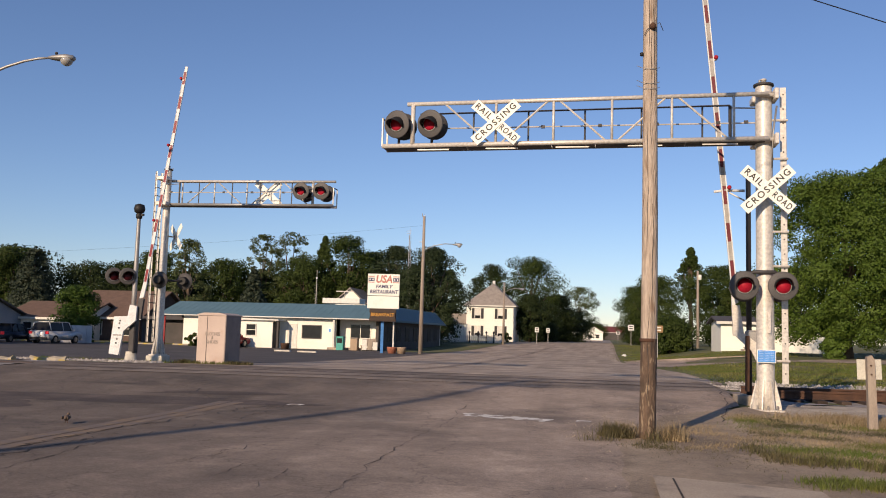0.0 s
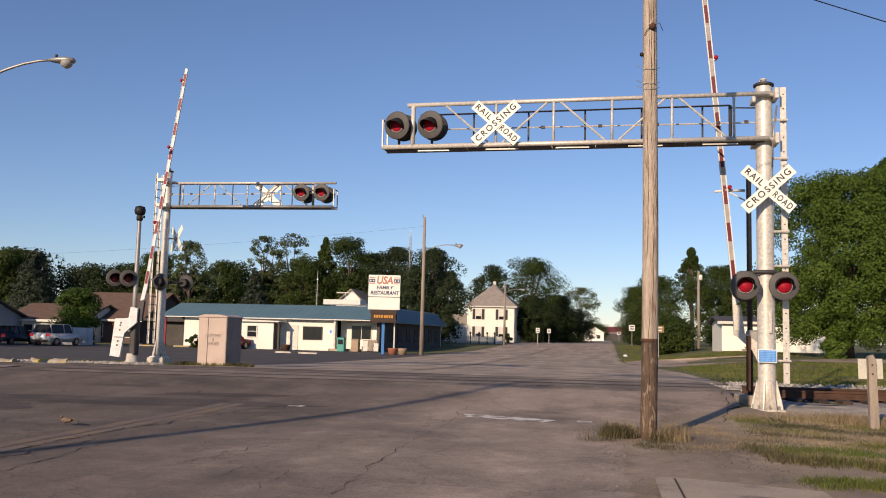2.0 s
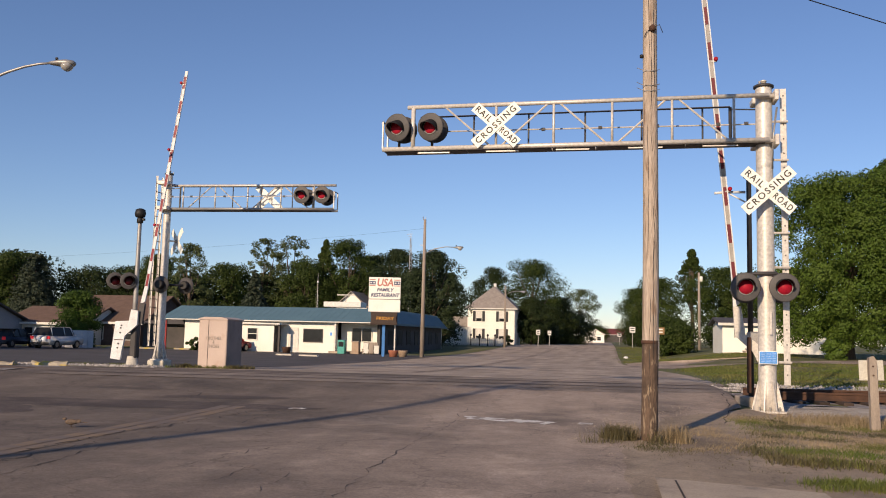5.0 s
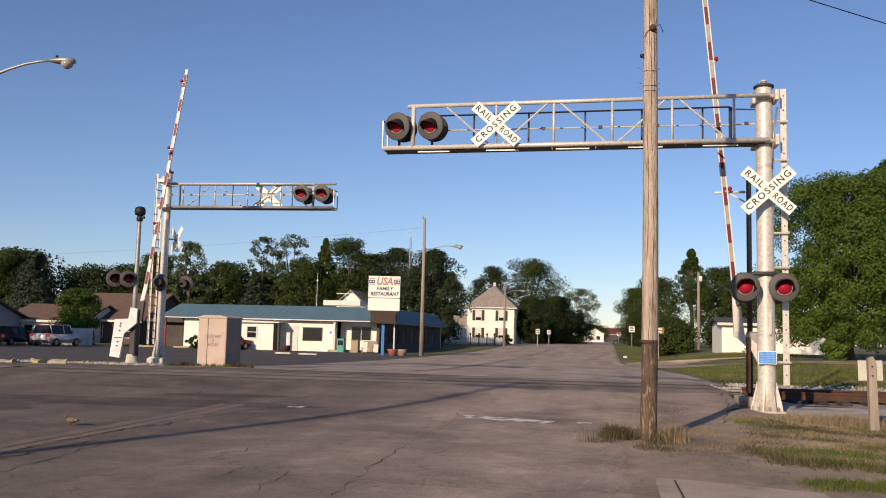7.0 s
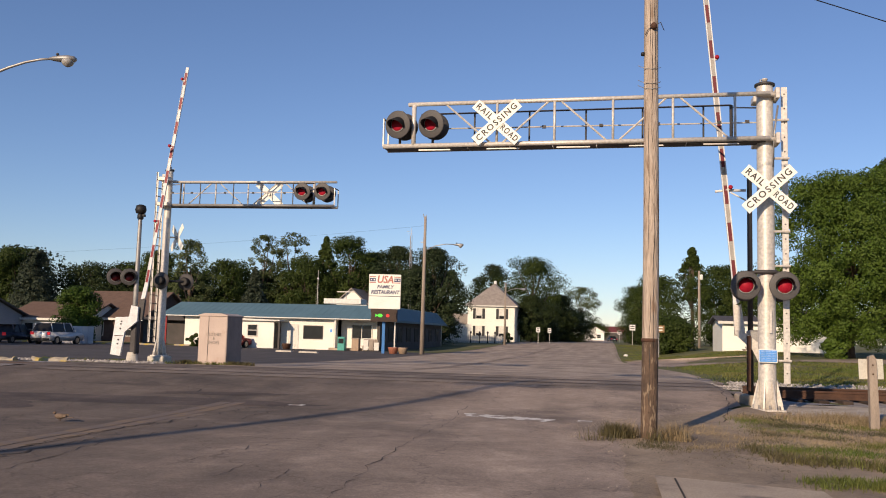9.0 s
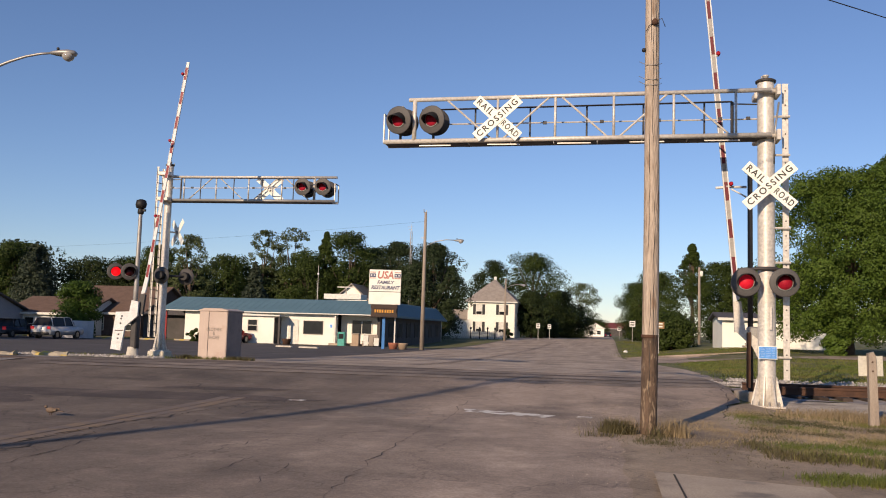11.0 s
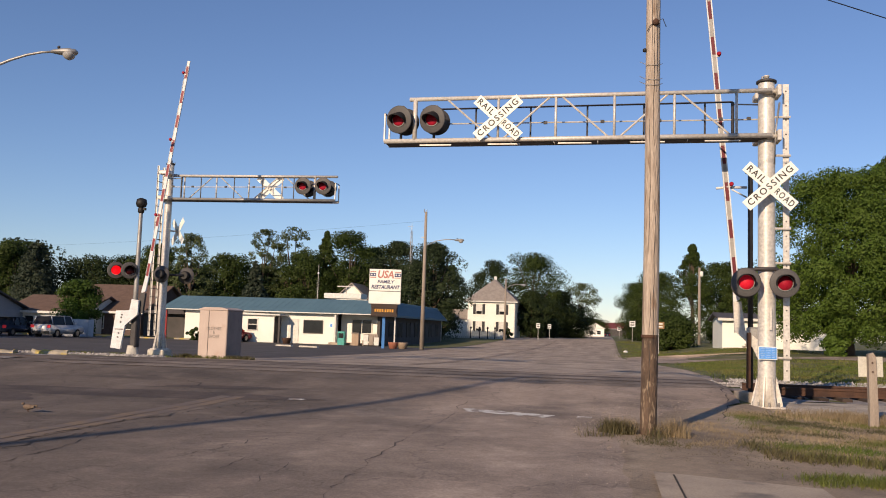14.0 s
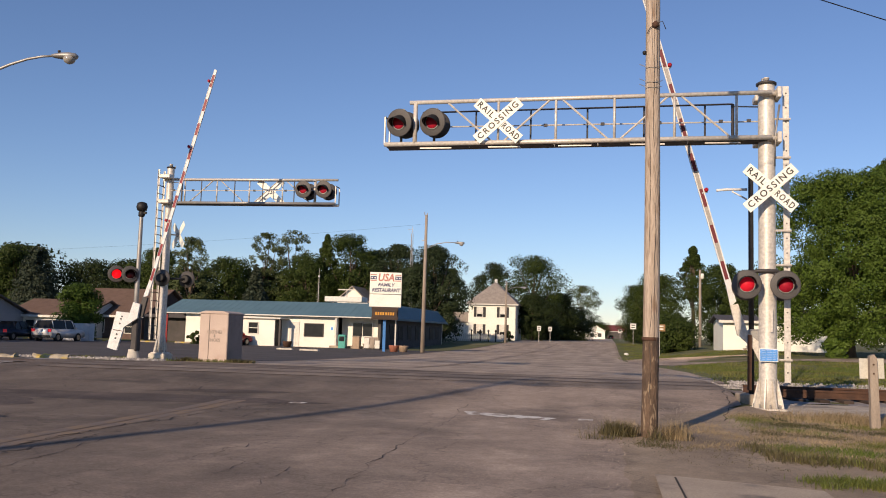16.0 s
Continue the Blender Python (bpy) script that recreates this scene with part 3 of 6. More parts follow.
def cantilever(name, m, length, side, label, bays, posts, chord=0.93, low=5.5, top=6.7, girth=1.0, short=0.55, lips=True):
    """A tubular mast with a truss arm over the street, towards side * x; faces -y."""
    c = thing(name, label, "railway signal", m, "cantilever signals")
    part("mast", lathe([(0.19 * girth, 0.0), (0.175 * girth, 0.4), (0.165 * girth, top - 0.1), (0.165 * girth, top)], 24), "alu", c, "tall silver-painted tubular mast", True)
    cap = part("mast_cap", lathe([(0.05, top - 0.06), (0.205 * girth, top - 0.06), (0.205 * girth, top - 0.02), (0.17 * girth, top + 0.0), (0.05, top + 0.005)], 20), "dark_steel", c, "dark steel flange on the mast")
    part("finial", lathe([(0.055, top), (0.055, top + 0.07), (0.068, top + 0.075), (0.06, top + 0.1), (0.02, top + 0.11)], 12), "alu", cap)
    part("flange_bolt", tube((-0.1, -0.12, top), (-0.1, -0.12, top + 0.05), 0.018, seg=6), "galv", cap)
    w = 0.31 * girth
    part("base_plate", box(-w, -w, 0, w, w, 0.04, 0.006), "alu", c)
    for i in range(8):
        a = 2 * math.pi * (i + 0.5) / 8
        bm = prism([(0.18 * girth, 0.04), (0.31 * girth, 0.04), (0.3 * girth, 0.12), (0.185 * girth, 0.62)], -0.014, 0.014)
        part("gusset", bm, "alu", c, m=Matrix.Rotation(a, 4, "Z"))
    for i in range(8):
        a = 2 * math.pi * i / 8
        q = 0.27 * girth
        part("anchor_bolt", tube((q * math.cos(a), q * math.sin(a), -0.05), (q * math.cos(a), q * math.sin(a), 0.12), 0.018, seg=6), "galv", c)
    hi = low + chord

    back = 0.12

    def zl(x):
        return low - 0.007 * abs(x)

    def zh(x):
        return hi - 0.008 * abs(x)

    def strut(name, x, y, z, x2, y2, z2, r, mat, seg=8):
        part(name, tube((x, y, z), (x2, y2, z2), r, seg=seg), mat, c)

    for y in (-0.3, back):
        strut("chord", side * -0.05, y, low, side * length, y, zl(length), 0.05, "alu" if y < 0 else "galv", 10)
        end = side * (length - short) if y < 0 else side * (length - 0.75)
        if y < 0:
            strut("chord", side * -0.05, y, hi, end, y, zh(end), 0.045, "alu", 10)
        else:
            strut("handrail", side * posts[0], y, hi - 0.12, end, y, zh(end) - 0.12, 0.02, "dark_steel", 6)
            strut("handrail", side * 0.12, y, hi - 0.19, side * posts[0], y, hi - 0.17, 0.016, "galv", 6)
            strut("handrail", side * 0.12, y, low + 0.43, end, y, zl(end) + 0.47, 0.016, "alu", 6)
    # front uprights, and diagonals that meet in pairs at every other one
    for i, b in enumerate(bays):
        x = side * b
        last = i == len(bays) - 1
        strut("upright", x, -0.3, zl(x), x, -0.3, zh(x), 0.05 if last else 0.028, "alu")
        if not last:
            reach = b + min(bays[i + 1] - b, 1.25)
            p0, p1 = (zh(x), zl(x)) if i % 2 else (zl(x), zh(x))
            strut("diagonal", x + side * 0.1, -0.3, p0, side * (reach - 0.1), -0.3, p1, 0.022, "alu", 6)
    # back posts of the handrail, with clips on the middle rail
    for i, b in enumerate(posts):
        x = side * b
        strut("post", x, back, zl(x), x, back, zh(x) - 0.12, 0.035 if i == 0 else 0.02, "dark_steel", 6)
        part("rail_clip", box(x + 0.28, back - 0.03, zl(x) + 0.425, x + 0.36, back + 0.03, zl(x) + 0.485), "dark_steel", c)
    # clamps that hold the chords on the mast
    for z in (low, hi):
        part("clamp", box(-0.2 * side - 0.04, -0.36, z - 0.11, -0.2 * side + 0.04, 0.1, z + 0.11, 0.01), "alu", c)
        part("clamp_strap", tube((-0.19, -0.2, z), (0.19, -0.2, z), 0.045), "alu", c)
        part("clamp", box(-0.21, 0.1, z - 0.07, 0.21, 0.46, z + 0.07, 0.02), "alu", c)
    # walkway of steel grating strips between the lower chords
    w = 0.2
    while w < length - 0.1:
        ends = sorted((side * max(0.02, w - 0.45), side * min(length, w + 0.45)))
        part("walkway_grating", box(ends[0], -0.25, zl(w) - 0.05, ends[1], 0.1, zl(w) - 0.02), "dark_steel", c)
        w += 0.92
    for k in range(int(length / 1.5) if lips else 0):
        q = side * (0.9 + 1.5 * k)
        part("walkway_lip", box(q - 0.35, -0.262, zl(q) - 0.1, q + 0.35, -0.25, zl(q) - 0.075), "alu", c)
    e, ze = side * length, zl(length)
    strut("end_post", e, -0.3, ze, e, -0.3, ze + 0.62, 0.022, "alu", 6)
    strut("end_post", e, back, ze, e, back, ze + 0.62, 0.022, "alu", 6)
    strut("end_rail", e, -0.3, ze + 0.62, e, back, ze + 0.62, 0.018, "dark_steel", 6)
    return c


def near_cantilever():
    z0 = 0.08
    low = 5.48
    c = cantilever("cantilever_signal", pose(3.13, 18.55, z0), 8.04, -1, "silver cantilever railway signal with crossbucks over the street", (0.63, 1.86, 3.08, 4.3, 5.53, 7.36), (0.65, 1.21, 2.46, 3.65, 4.87, 6.08), low=low)
    for s in (0, 1):
        part("ladder_rail", box(0.31 + 0.08 * s, 0.4 * s - 0.05, 0.55, 0.43 + 0.08 * s, 0.4 * s - 0.03, 6.6), "alu", c)
    for i in range(20):
        part("rung", tube((0.37, -0.06, 0.75 + 0.3 * i), (0.45, 0.38, 0.75 + 0.3 * i), 0.016, seg=6), "dark_steel", c)
    for z in (1.0, 2.9, 3.6, 5.1, 5.9):
        part("ladder_bracket", tube((0.15, -0.1, z), (0.45, -0.1, z), 0.025, seg=6), "alu", c)
    crossbuck(c, pose(-5.52, -0.42, low + 0.41))
    crossbuck(c, pose(0.0, -0.42, 4.42))
    part("sign_arm", tube((0.0, -0.36, 4.42), (0.0, -0.1, 4.42), 0.03, seg=6), "galv", c)
    for x, turn in ((-7.69, 6), (-6.95, 6)):
        flasher(c, pose(x, -0.42, low + 0.40, 7, 0, -turn - 8), droop=0.085)
        part("lamp_clamp", box(x - 0.09, -0.34, low + 0.66, x + 0.09, -0.26, low + 0.73, 0.01), "galv", c)
        part("lamp_stem", tube((x, -0.2, low), (x, -0.2, low + 0.3), 0.03, seg=8), "dark_steel", c)
    for x, turn in ((-7.5, 190), (-6.8, 190)):
        flasher(c, pose(x - 0.14, -0.02, low + 0.44, -4, 0, turn))
    for x in (-0.46, 0.27):
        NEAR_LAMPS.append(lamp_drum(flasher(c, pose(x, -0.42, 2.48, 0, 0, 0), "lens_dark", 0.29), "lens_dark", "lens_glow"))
        flasher(c, pose(x + 0.09, 0.3, 2.48, 0, 0, 182), "lens_dark", 0.29)
    part("light_arm", pipe([(-0.5, -0.1, 2.72), (-0.2, -0.2, 2.77), (0.15, -0.2, 2.77), (0.27, -0.1, 2.72)], 0.04), "dark_steel", c)
    part("light_arm", tube((-0.5, -0.1, 2.48), (-0.5, 0.3, 2.48), 0.05), "dark_steel", c)
    part("light_arm", tube((0.27, -0.1, 2.48), (0.27, 0.3, 2.48), 0.05), "dark_steel", c)
    plate = part("notice_plate", box(-0.2, -0.235, 0.96, 0.16, -0.222, 1.22, 0.003), "sign_white", c, "small blue notice with white lines of writing")
    part("notice_face", box(-0.185, -0.241, 0.975, 0.145, -0.236, 1.205), "blue_sign", plate)
    for i in range(6):
        for a, b in ((-0.16, -0.07 - 0.01 * (i % 3)), (-0.055, 0.03 + 0.012 * (i % 2)), (0.055, 0.12)):
            part("writing_bar", box(a, -0.244, 1.176 - 0.034 * i, b, -0.242, 1.183 - 0.034 * i), "notice_ink", plate)
    part("tag_plate", box(0.02, -0.215, 1.55, 0.07, -0.2, 2.0), "alu", c)
    part("conduit", pipe([(0.12, -0.2, 4.9), (0.14, -0.22, 5.6), (0.24, -0.1, 6.2)], 0.02), "galv", c)
    part("foundation", lathe([(0.45, -0.4), (0.45, -0.01), (0.02, 0.0)], 20), "concrete", c)


def far_cantilever():
    x, y = -15.83, 29.0
    c = cantilever("cantilever_signal", pose(x, y, ground_z(x, y) + 0.24, 0, 0, 180), 6.36, -1, "silver cantilever railway signal seen from behind", (0.44, 1.7, 2.96, 4.23, 5.46), (0.54, 1.3, 2.58, 3.65, 4.83), girth=0.78, low=5.45, chord=0.92, top=6.78, short=0.06, lips=False)
    ladder(c, 0.37, 0.0, 0.48, 6.66)
    crossbuck(c, pose(-3.72, -0.42, 5.91))
    crossbuck(c, pose(-0.27, -0.3, 4.3, 0, 0, -38))
    part("sign_arm", tube((-0.27, -0.3, 4.3), (0, 0, 4.3), 0.03, seg=6), "galv", c)
    for x, tone in ((-5.23, 178), (-5.97, 178)):
        flasher(c, pose(x, 0.3, 5.89, 4, 0, tone), droop=0.05)
        flasher(c, pose(x, -0.3, 5.89, 4, 0, 0))
    for x, y in ((-0.66, -0.4), (-0.06, 0.3)):
        flasher(c, pose(x, y, 2.69, 0, 0, 0))
    part("light_arm", tube((-0.66, -0.2, 2.69), (-0.06, 0.1, 2.69), 0.04), "dark_steel", c)
    part("foundation", box(-0.32, -0.32, -0.5, 0.3, 0.32, 0.0, 0.03), "concrete_white", c, "white concrete footing")


def gate_arm(parent, length, side, m, red_mat="arm_red", grey_mat="arm_white", bracket="dark_steel", rim=0.007, mid_lamp=5.46):
    """The striped arm, upright along z, in its own space; red lamps on it."""
    arm = thing("gate_arm", "", "", m)
    arm.parent = parent
    n = int((length - 0.5) / 0.406)
    w0, w1 = 0.058, 0.042
    part("arm_base", prism([(-0.09, 0.42), (0.05, 0.5), (0.07, 1.0), (-0.05, 1.0)], -0.03, 0.03), "arm_white", arm)
    part("arm_bracket", prism([(-0.12, -0.2), (0.1, -0.2), (0.07, 0.45), (-0.09, 0.45)], -0.05, 0.05), bracket, arm)
    for i in range(n):
        z0, z1 = 1.0 + 0.406 * i, 1.0 + 0.406 * (i + 1)
        t = i / n
        w = w0 * (1 - t) + w1 * t
        red = i % 2 == 0
        part("stripe", box(-w + rim, -0.016, z0, w - rim, 0.016, z1), red_mat if red else grey_mat, arm)
    top = 1.0 + 0.406 * n
    part("arm_tip", box(-0.05, -0.018, top + 0.002, 0.05, 0.018, top + 0.19, 0.006), "arm_white", arm)
    for s in (-1, 1):
        bm = box(s * 0.05 - rim + 0.002, -0.024, 0.9, s * 0.05 + rim - 0.002, 0.024, 1.0 + 0.406 * n)
        part("arm_edge", bm, "arm_white", arm)
    for z in (2.98, mid_lamp, 1.0 + 0.406 * n - 0.22):
        lamp = part("arm_lamp", lathe([(0.035, -0.06), (0.047, -0.05), (0.047, 0.05), (0.03, 0.07)], 12, "Y", at=(-side * 0.105, 0, z)), "lens_dark", arm, "small red gate lamp")
        part("lamp_bracket", box(min(0, -side * 0.12), -0.02, z - 0.06, max(0, -side * 0.12), 0.02, z - 0.03), "galv", lamp)
    return arm


def near_gate():
    x, y = 2.96, 19.5
    g = thing("crossing_gate", "railway crossing gate with red and white striped arm", "crossing gate", pose(x, y, 0.27), "crossing gates")
    part("gate_mast", lathe([(0.058, -0.2), (0.053, 4.6), (0.053, 4.75)], 14), "dark_steel", g, "dark steel gate mast", True)
    part("bell", lathe([(0.03, 4.7), (0.11, 4.74), (0.12, 4.84), (0.07, 4.92), (0.02, 4.94)], 16), "hood", g)
    part("gate_housing", box(-0.06, -0.2, 1.02, 0.2, 0.2, 1.42, 0.03), "galv", g, "grey steel gate mechanism box")
    part("gate_housing_cover", prism([(-0.34, 1.32), (0.0, 1.0), (0.14, 0.7), (0.16, 1.12), (-0.12, 1.34), (-0.3, 1.42)], -0.27, -0.21), "alu", g)
    part("counterweight", prism([(-0.13, 0.15), (-0.05, 0.15), (-0.04, 1.3), (-0.12, 1.3)], -0.34, -0.29), "rust", g, "rusty counterweight leg")
    part("rest_bracket", pipe([(-0.08, -0.05, 4.42), (-0.5, -0.05, 4.42), (-0.72, -0.05, 4.4)], 0.03, 6), "arm_white", g, "white arm rest bracket")
    part("rest_bracket", pipe([(-0.08, -0.05, 4.2), (-0.4, -0.05, 4.38)], 0.018, 6), "arm_white", g)
    part("footing", box(-0.3, -0.3, -0.3, 0.3, 0.3, 0.06, 0.02), "concrete", g)
    arm = gate_arm(g, 8.7, -1, pose(-0.24, -0.12, 1.5, 0, -5.3, 0), "arm_red_dull", "arm_grey", "alu", 0.014, 5.88)
    return arm


def far_gate():
    x, y = -14.95, 25.66
    g = thing("crossing_gate", "railway crossing gate with white mechanism and striped arm", "crossing gate", pose(x, y, ground_z(x, y)), "crossing gates")
    part("gate_mast", lathe([(0.085, 0.0), (0.075, 2.4), (0.06, 4.7), (0.06, 4.9)], 14), "galv", g, "slim steel gate mast", True)
    part("bell", lathe([(0.05, 4.8), (0.15, 4.84), (0.18, 4.95), (0.15, 5.08), (0.05, 5.12)], 16), "hood", g, "dark round bell")
    part("bell_neck", lathe([(0.06, 4.62), (0.1, 4.66), (0.1, 4.78), (0.07, 4.82)], 12), "hood", g)
    part("bell_hanger", box(0.05, -0.04, 4.72, 0.17, 0.04, 4.8, 0.01), "hood", g)
    part("gate_housing", box(-0.05, -0.12, 0.3, 0.16, 0.15, 1.5, 0.03), "dark_steel", g, "dark gate mechanism box")
    part("footing", lathe([(0.24, -0.3), (0.24, 0.05), (0.19, 0.06), (0.15, 0.36)], 14), "concrete_white", g, "white painted footing")
    part("light_arm", tube((-0.75, 0.0, 2.74), (0.05, 0.0, 2.74), 0.035), "dark_steel", g)
    lamps = []
    for lx in (-0.62, -0.14):
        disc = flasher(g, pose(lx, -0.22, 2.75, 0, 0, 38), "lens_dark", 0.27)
        lamps.append(lamp_drum(disc, "lens_off_shade", "lens_lit"))
    at = pose(0.28, -0.1, 1.6, 0, 8.1, 0)
    arm = gate_arm(g, 7.5, 1, at)
    # the counterweight swings with the arm
    part("counterweight", prism([(-0.62, 0.28), (-0.28, 0.24), (-0.16, 1.0), (0.25, 1.35), (0.26, 1.8), (0.02, 1.84), (-0.04, 1.48), (-0.5, 1.46)], -0.26, -0.18), "arm_white", arm, "white counterweight plate with bolt holes", m=at.inverted())
    for x, zz in ((-0.3, 1.25), (-0.28, 1.33), (-0.31, 1.1), (-0.36, 0.75), (-0.38, 0.62)):
        part("bolt", tube((x, -0.28, zz), (x, -0.25, zz), 0.028, seg=6), "dark_steel", arm, m=at.inverted())
    part("weight_seam", box(-0.5, -0.266, 0.86, -0.2, -0.262, 0.885), "rust", arm, m=at.inverted())
    return arm, lamps


near_cantilever()
far_cantilever()
NEAR_ARM = near_gate()
FAR_ARM, FAR_LAMPS = far_gate()
# ---- poles, posts and wires ----
def standing(x, y, rx=0, ry=0, rz=0, lift=0.0):
    return pose(x, y, ground_z(x, y) + lift, rx, ry, rz)


def wood_pole():
    p = thing("utility_pole", "weathered brown wooden utility pole with cracks", "utility pole", standing(0.57, 12.95, 0, 0.25, 0))
    bm = bmesh.new()
    seg, rings = 22, []
    zs = [-0.3 + 0.25 * i for i in range(44)]
    for z in zs:
        r = 0.118 - 0.0022 * z
        rings.append([bm.verts.new((r * (1 + 0.05 * noise.noise(Vector((math.cos(a) * 2, math.sin(a) * 2, z * 0.25)))) * math.cos(a) + 0.012 * math.sin(z * 0.7),
                                    r * (1 + 0.05 * noise.noise(Vector((math.cos(a) * 2 + 9, math.sin(a) * 2, z * 0.25)))) * math.sin(a), z)) for a in [2 * math.pi * k / seg for k in range(seg)]])
    for a, b in zip(rings, rings[1:]):
        for i in range(seg):
            bm.faces.new((a[i], a[(i + 1) % seg], b[(i + 1) % seg], b[i])).smooth = True
    bm.faces.new(rings[-1])
    for f in bm.faces:
        if f.calc_center_median().z < 1.42:
            f.material_index = 1
    part("pole_shaft", bm, ["wood_pole", "wood_butt"], p)
    # long drying cracks and iron bits
    for a, z0, z1 in ((-95, 0.4, 2.2), (-70, 1.2, 3.4), (-110, 2.6, 4.6), (-82, 4.2, 6.0), (-60, 5.0, 7.6), (-100, 5.6, 8.0)):
        pts = []
        n = 9
        for i in range(n):
            z = z0 + (z1 - z0) * i / (n - 1)
            r = 0.1175 - 0.0022 * z
            t = radians(a + random.uniform(-7, 7))
            pts.append((r * math.cos(t) + 0.012 * math.sin(z * 0.7), r * math.sin(t), z))
        part("drying_crack", pipe(pts, [0.002] + [0.005] * (n - 2) + [0.002], 5), "dark_steel", p)
    part("metal_band", lathe([(0.118, 1.4), (0.121, 1.4), (0.121, 1.45), (0.118, 1.45)], 20), "rust", p)
    for z, turn in ((5.12, 20), (5.2, 160), (5.42, 80)):
        part("wire_tie", pipe([(-0.2, -0.06, z + 0.05), (-0.11, -0.09, z), (0.0, -0.118, z - 0.02), (0.11, -0.09, z), (0.13, -0.02, z + 0.03)], 0.005, 5), "galv", p)
    part("insulator_knot", lathe([(0.02, 0), (0.05, 0.02), (0.05, 0.07), (0.02, 0.1)], 10, at=(0.02, -0.12, 6.0)), "rust", p)
    part("wire_tie", pipe([(0.02, -0.13, 6.05), (0.12, -0.12, 6.1), (0.17, -0.1, 5.98)], 0.006, 5), "dark_steel", p)
    part("wire_tie", pipe([(0.02, -0.13, 6.05), (-0.06, -0.12, 6.0), (-0.1, -0.1, 5.92)], 0.006, 5), "dark_steel", p)
    part("knob", lathe([(0.01, 0), (0.03, 0.01), (0.03, 0.05), (0.01, 0.06)], 10, at=(-0.13, -0.04, 5.62)), "hood", p)


def shadow_pole():
    p = thing("utility_pole", "tall brown wooden utility pole beside the street", "utility pole", standing(-13.4, -11.0))
    part("pole_shaft", lathe([(0.135, -0.2), (0.095, 13.9)], 14), "wood_far", p)
    part("crossarm", box(-1.1, -0.06, 13.0, 1.1, 0.06, 13.12), "wood_far", p)


def wood_post():
    p = thing("sign_post", "weathered grey wooden post with a small sign on its back", "sign post", standing(4.36, 15.8, 0, -1.5, 0))
    part("post", prism([(-0.075, -0.2), (0.075, -0.2), (0.062, 1.2), (0.02, 1.27), (-0.055, 1.24)], -0.06, 0.06), "wood_grey", p)
    part("sign_plate", box(-0.19, 0.062, 0.86, 0.2, 0.075, 1.2, 0.004), "sign_back", p, "grey metal back of a small sign")
    for z in (0.95, 1.1):
        part("bolt", tube((0, -0.075, z), (0, -0.05, z), 0.015, seg=6), "rust", p)


def cobra_head(parent, m):
    head = part("lamp_head", lathe([(0.06, 0.0), (0.1, 0.1), (0.15, 0.3), (0.17, 0.5), (0.13, 0.68), (0.04, 0.74)], 14, "Y"), "galv", parent, "grey cobra-head lamp", True, m @ Matrix.Diagonal((1, 1, 0.62, 1)))
    part("lamp_glass", lathe([(0.17, 0.0), (0.17, -0.12), (0.13, -0.24), (0.06, -0.31), (0.02, -0.33)], 16, at=(0, -0.5, -0.04)), "lamp_bowl", head, "clear glass bowl", True)
    part("photocell", lathe([(0.04, 0), (0.04, 0.09), (0.02, 0.11)], 10, at=(0, -0.2, 0.16)), "dark_steel", head)


def street_lamp_left():
    p = thing("street_lamp", "grey street lamp with long curved arm", "street lamp", standing(-18.55, 20.7))
    part("pole_shaft", lathe([(0.16, -0.1), (0.1, 8.4)], 14), "wood_far", p)
    part("lamp_arm", pipe([(0.05, 0.0, 7.3), (0.9, 0.13, 7.85), (1.5, 0.25, 8.04), (2.0, 0.34, 8.27), (2.45, 0.42, 8.43), (2.85, 0.5, 8.52), (3.2, 0.56, 8.55)], [0.05, 0.045, 0.042, 0.04, 0.037, 0.035, 0.034]), "galv", p)
    cobra_head(p, pose(3.12, 0.55, 8.55, 0, 0, 101))


def lamp_post(x, y, h, arm, z_arm, label):
    p = thing("street_lamp", label, "street lamp", standing(x, y), "street lamps")
    part("pole_shaft", lathe([(0.17, -0.2), (0.1, h)], 12), "wood_far", p)
    part("lamp_arm", pipe([(0.08, 0, z_arm - 0.45), (arm * 0.35, 0, z_arm - 0.1), (arm * 0.7, 0, z_arm + 0.05), (arm, 0, z_arm + 0.02)], 0.035, 6), "galv", p)
    cobra_head(p, pose(arm - 0.08, 0, z_arm, 0, 0, 90))
    part("pole_pin", tube((-0.12, 0, h - 0.05), (-0.16, 0, h + 0.22), 0.03, seg=6), "galv", p)
    part("pole_pin", tube((0.05, 0, h - 0.05), (0.05, 0, h + 0.15), 0.03, seg=6), "galv", p)
    part("pole_bracket", box(-0.3, -0.02, z_arm + 0.15, 0.0, 0.02, z_arm + 0.2), "galv", p)


def wire(points, r=0.012):
    cu = pipe(points, r, 5)
    return tagged(part("wire", cu, "hood"), "thin black overhead wire", "wire", "overhead wires")


def sag(a, b, drop, n=14):
    a, b = Vector(a), Vector(b)
    return [a.lerp(b, i / n) - Vector((0, 0, drop * 4 * (i / n) * (1 - i / n))) for i in range(n + 1)]


def road_sign(x, y, h, w, tall, mat, label, bars="letter", turn=0, face=None):
    s = thing("road_sign", label, "road sign", standing(x, y, 0, 0, turn), "road signs")
    part("post", box(-0.035, -0.03, -0.2, 0.035, 0.03, h), "galv", s)
    plate = part("sign_plate", box(-w / 2, -0.05, h - tall, w / 2, -0.035, h, 0.004), mat, s)
    for i in range(2):
        part("writing_bar", box(-w * 0.34, -0.056, h - tall * (0.38 + 0.4 * i), w * 0.34, -0.052, h - tall * (0.18 + 0.4 * i)), bars, plate)


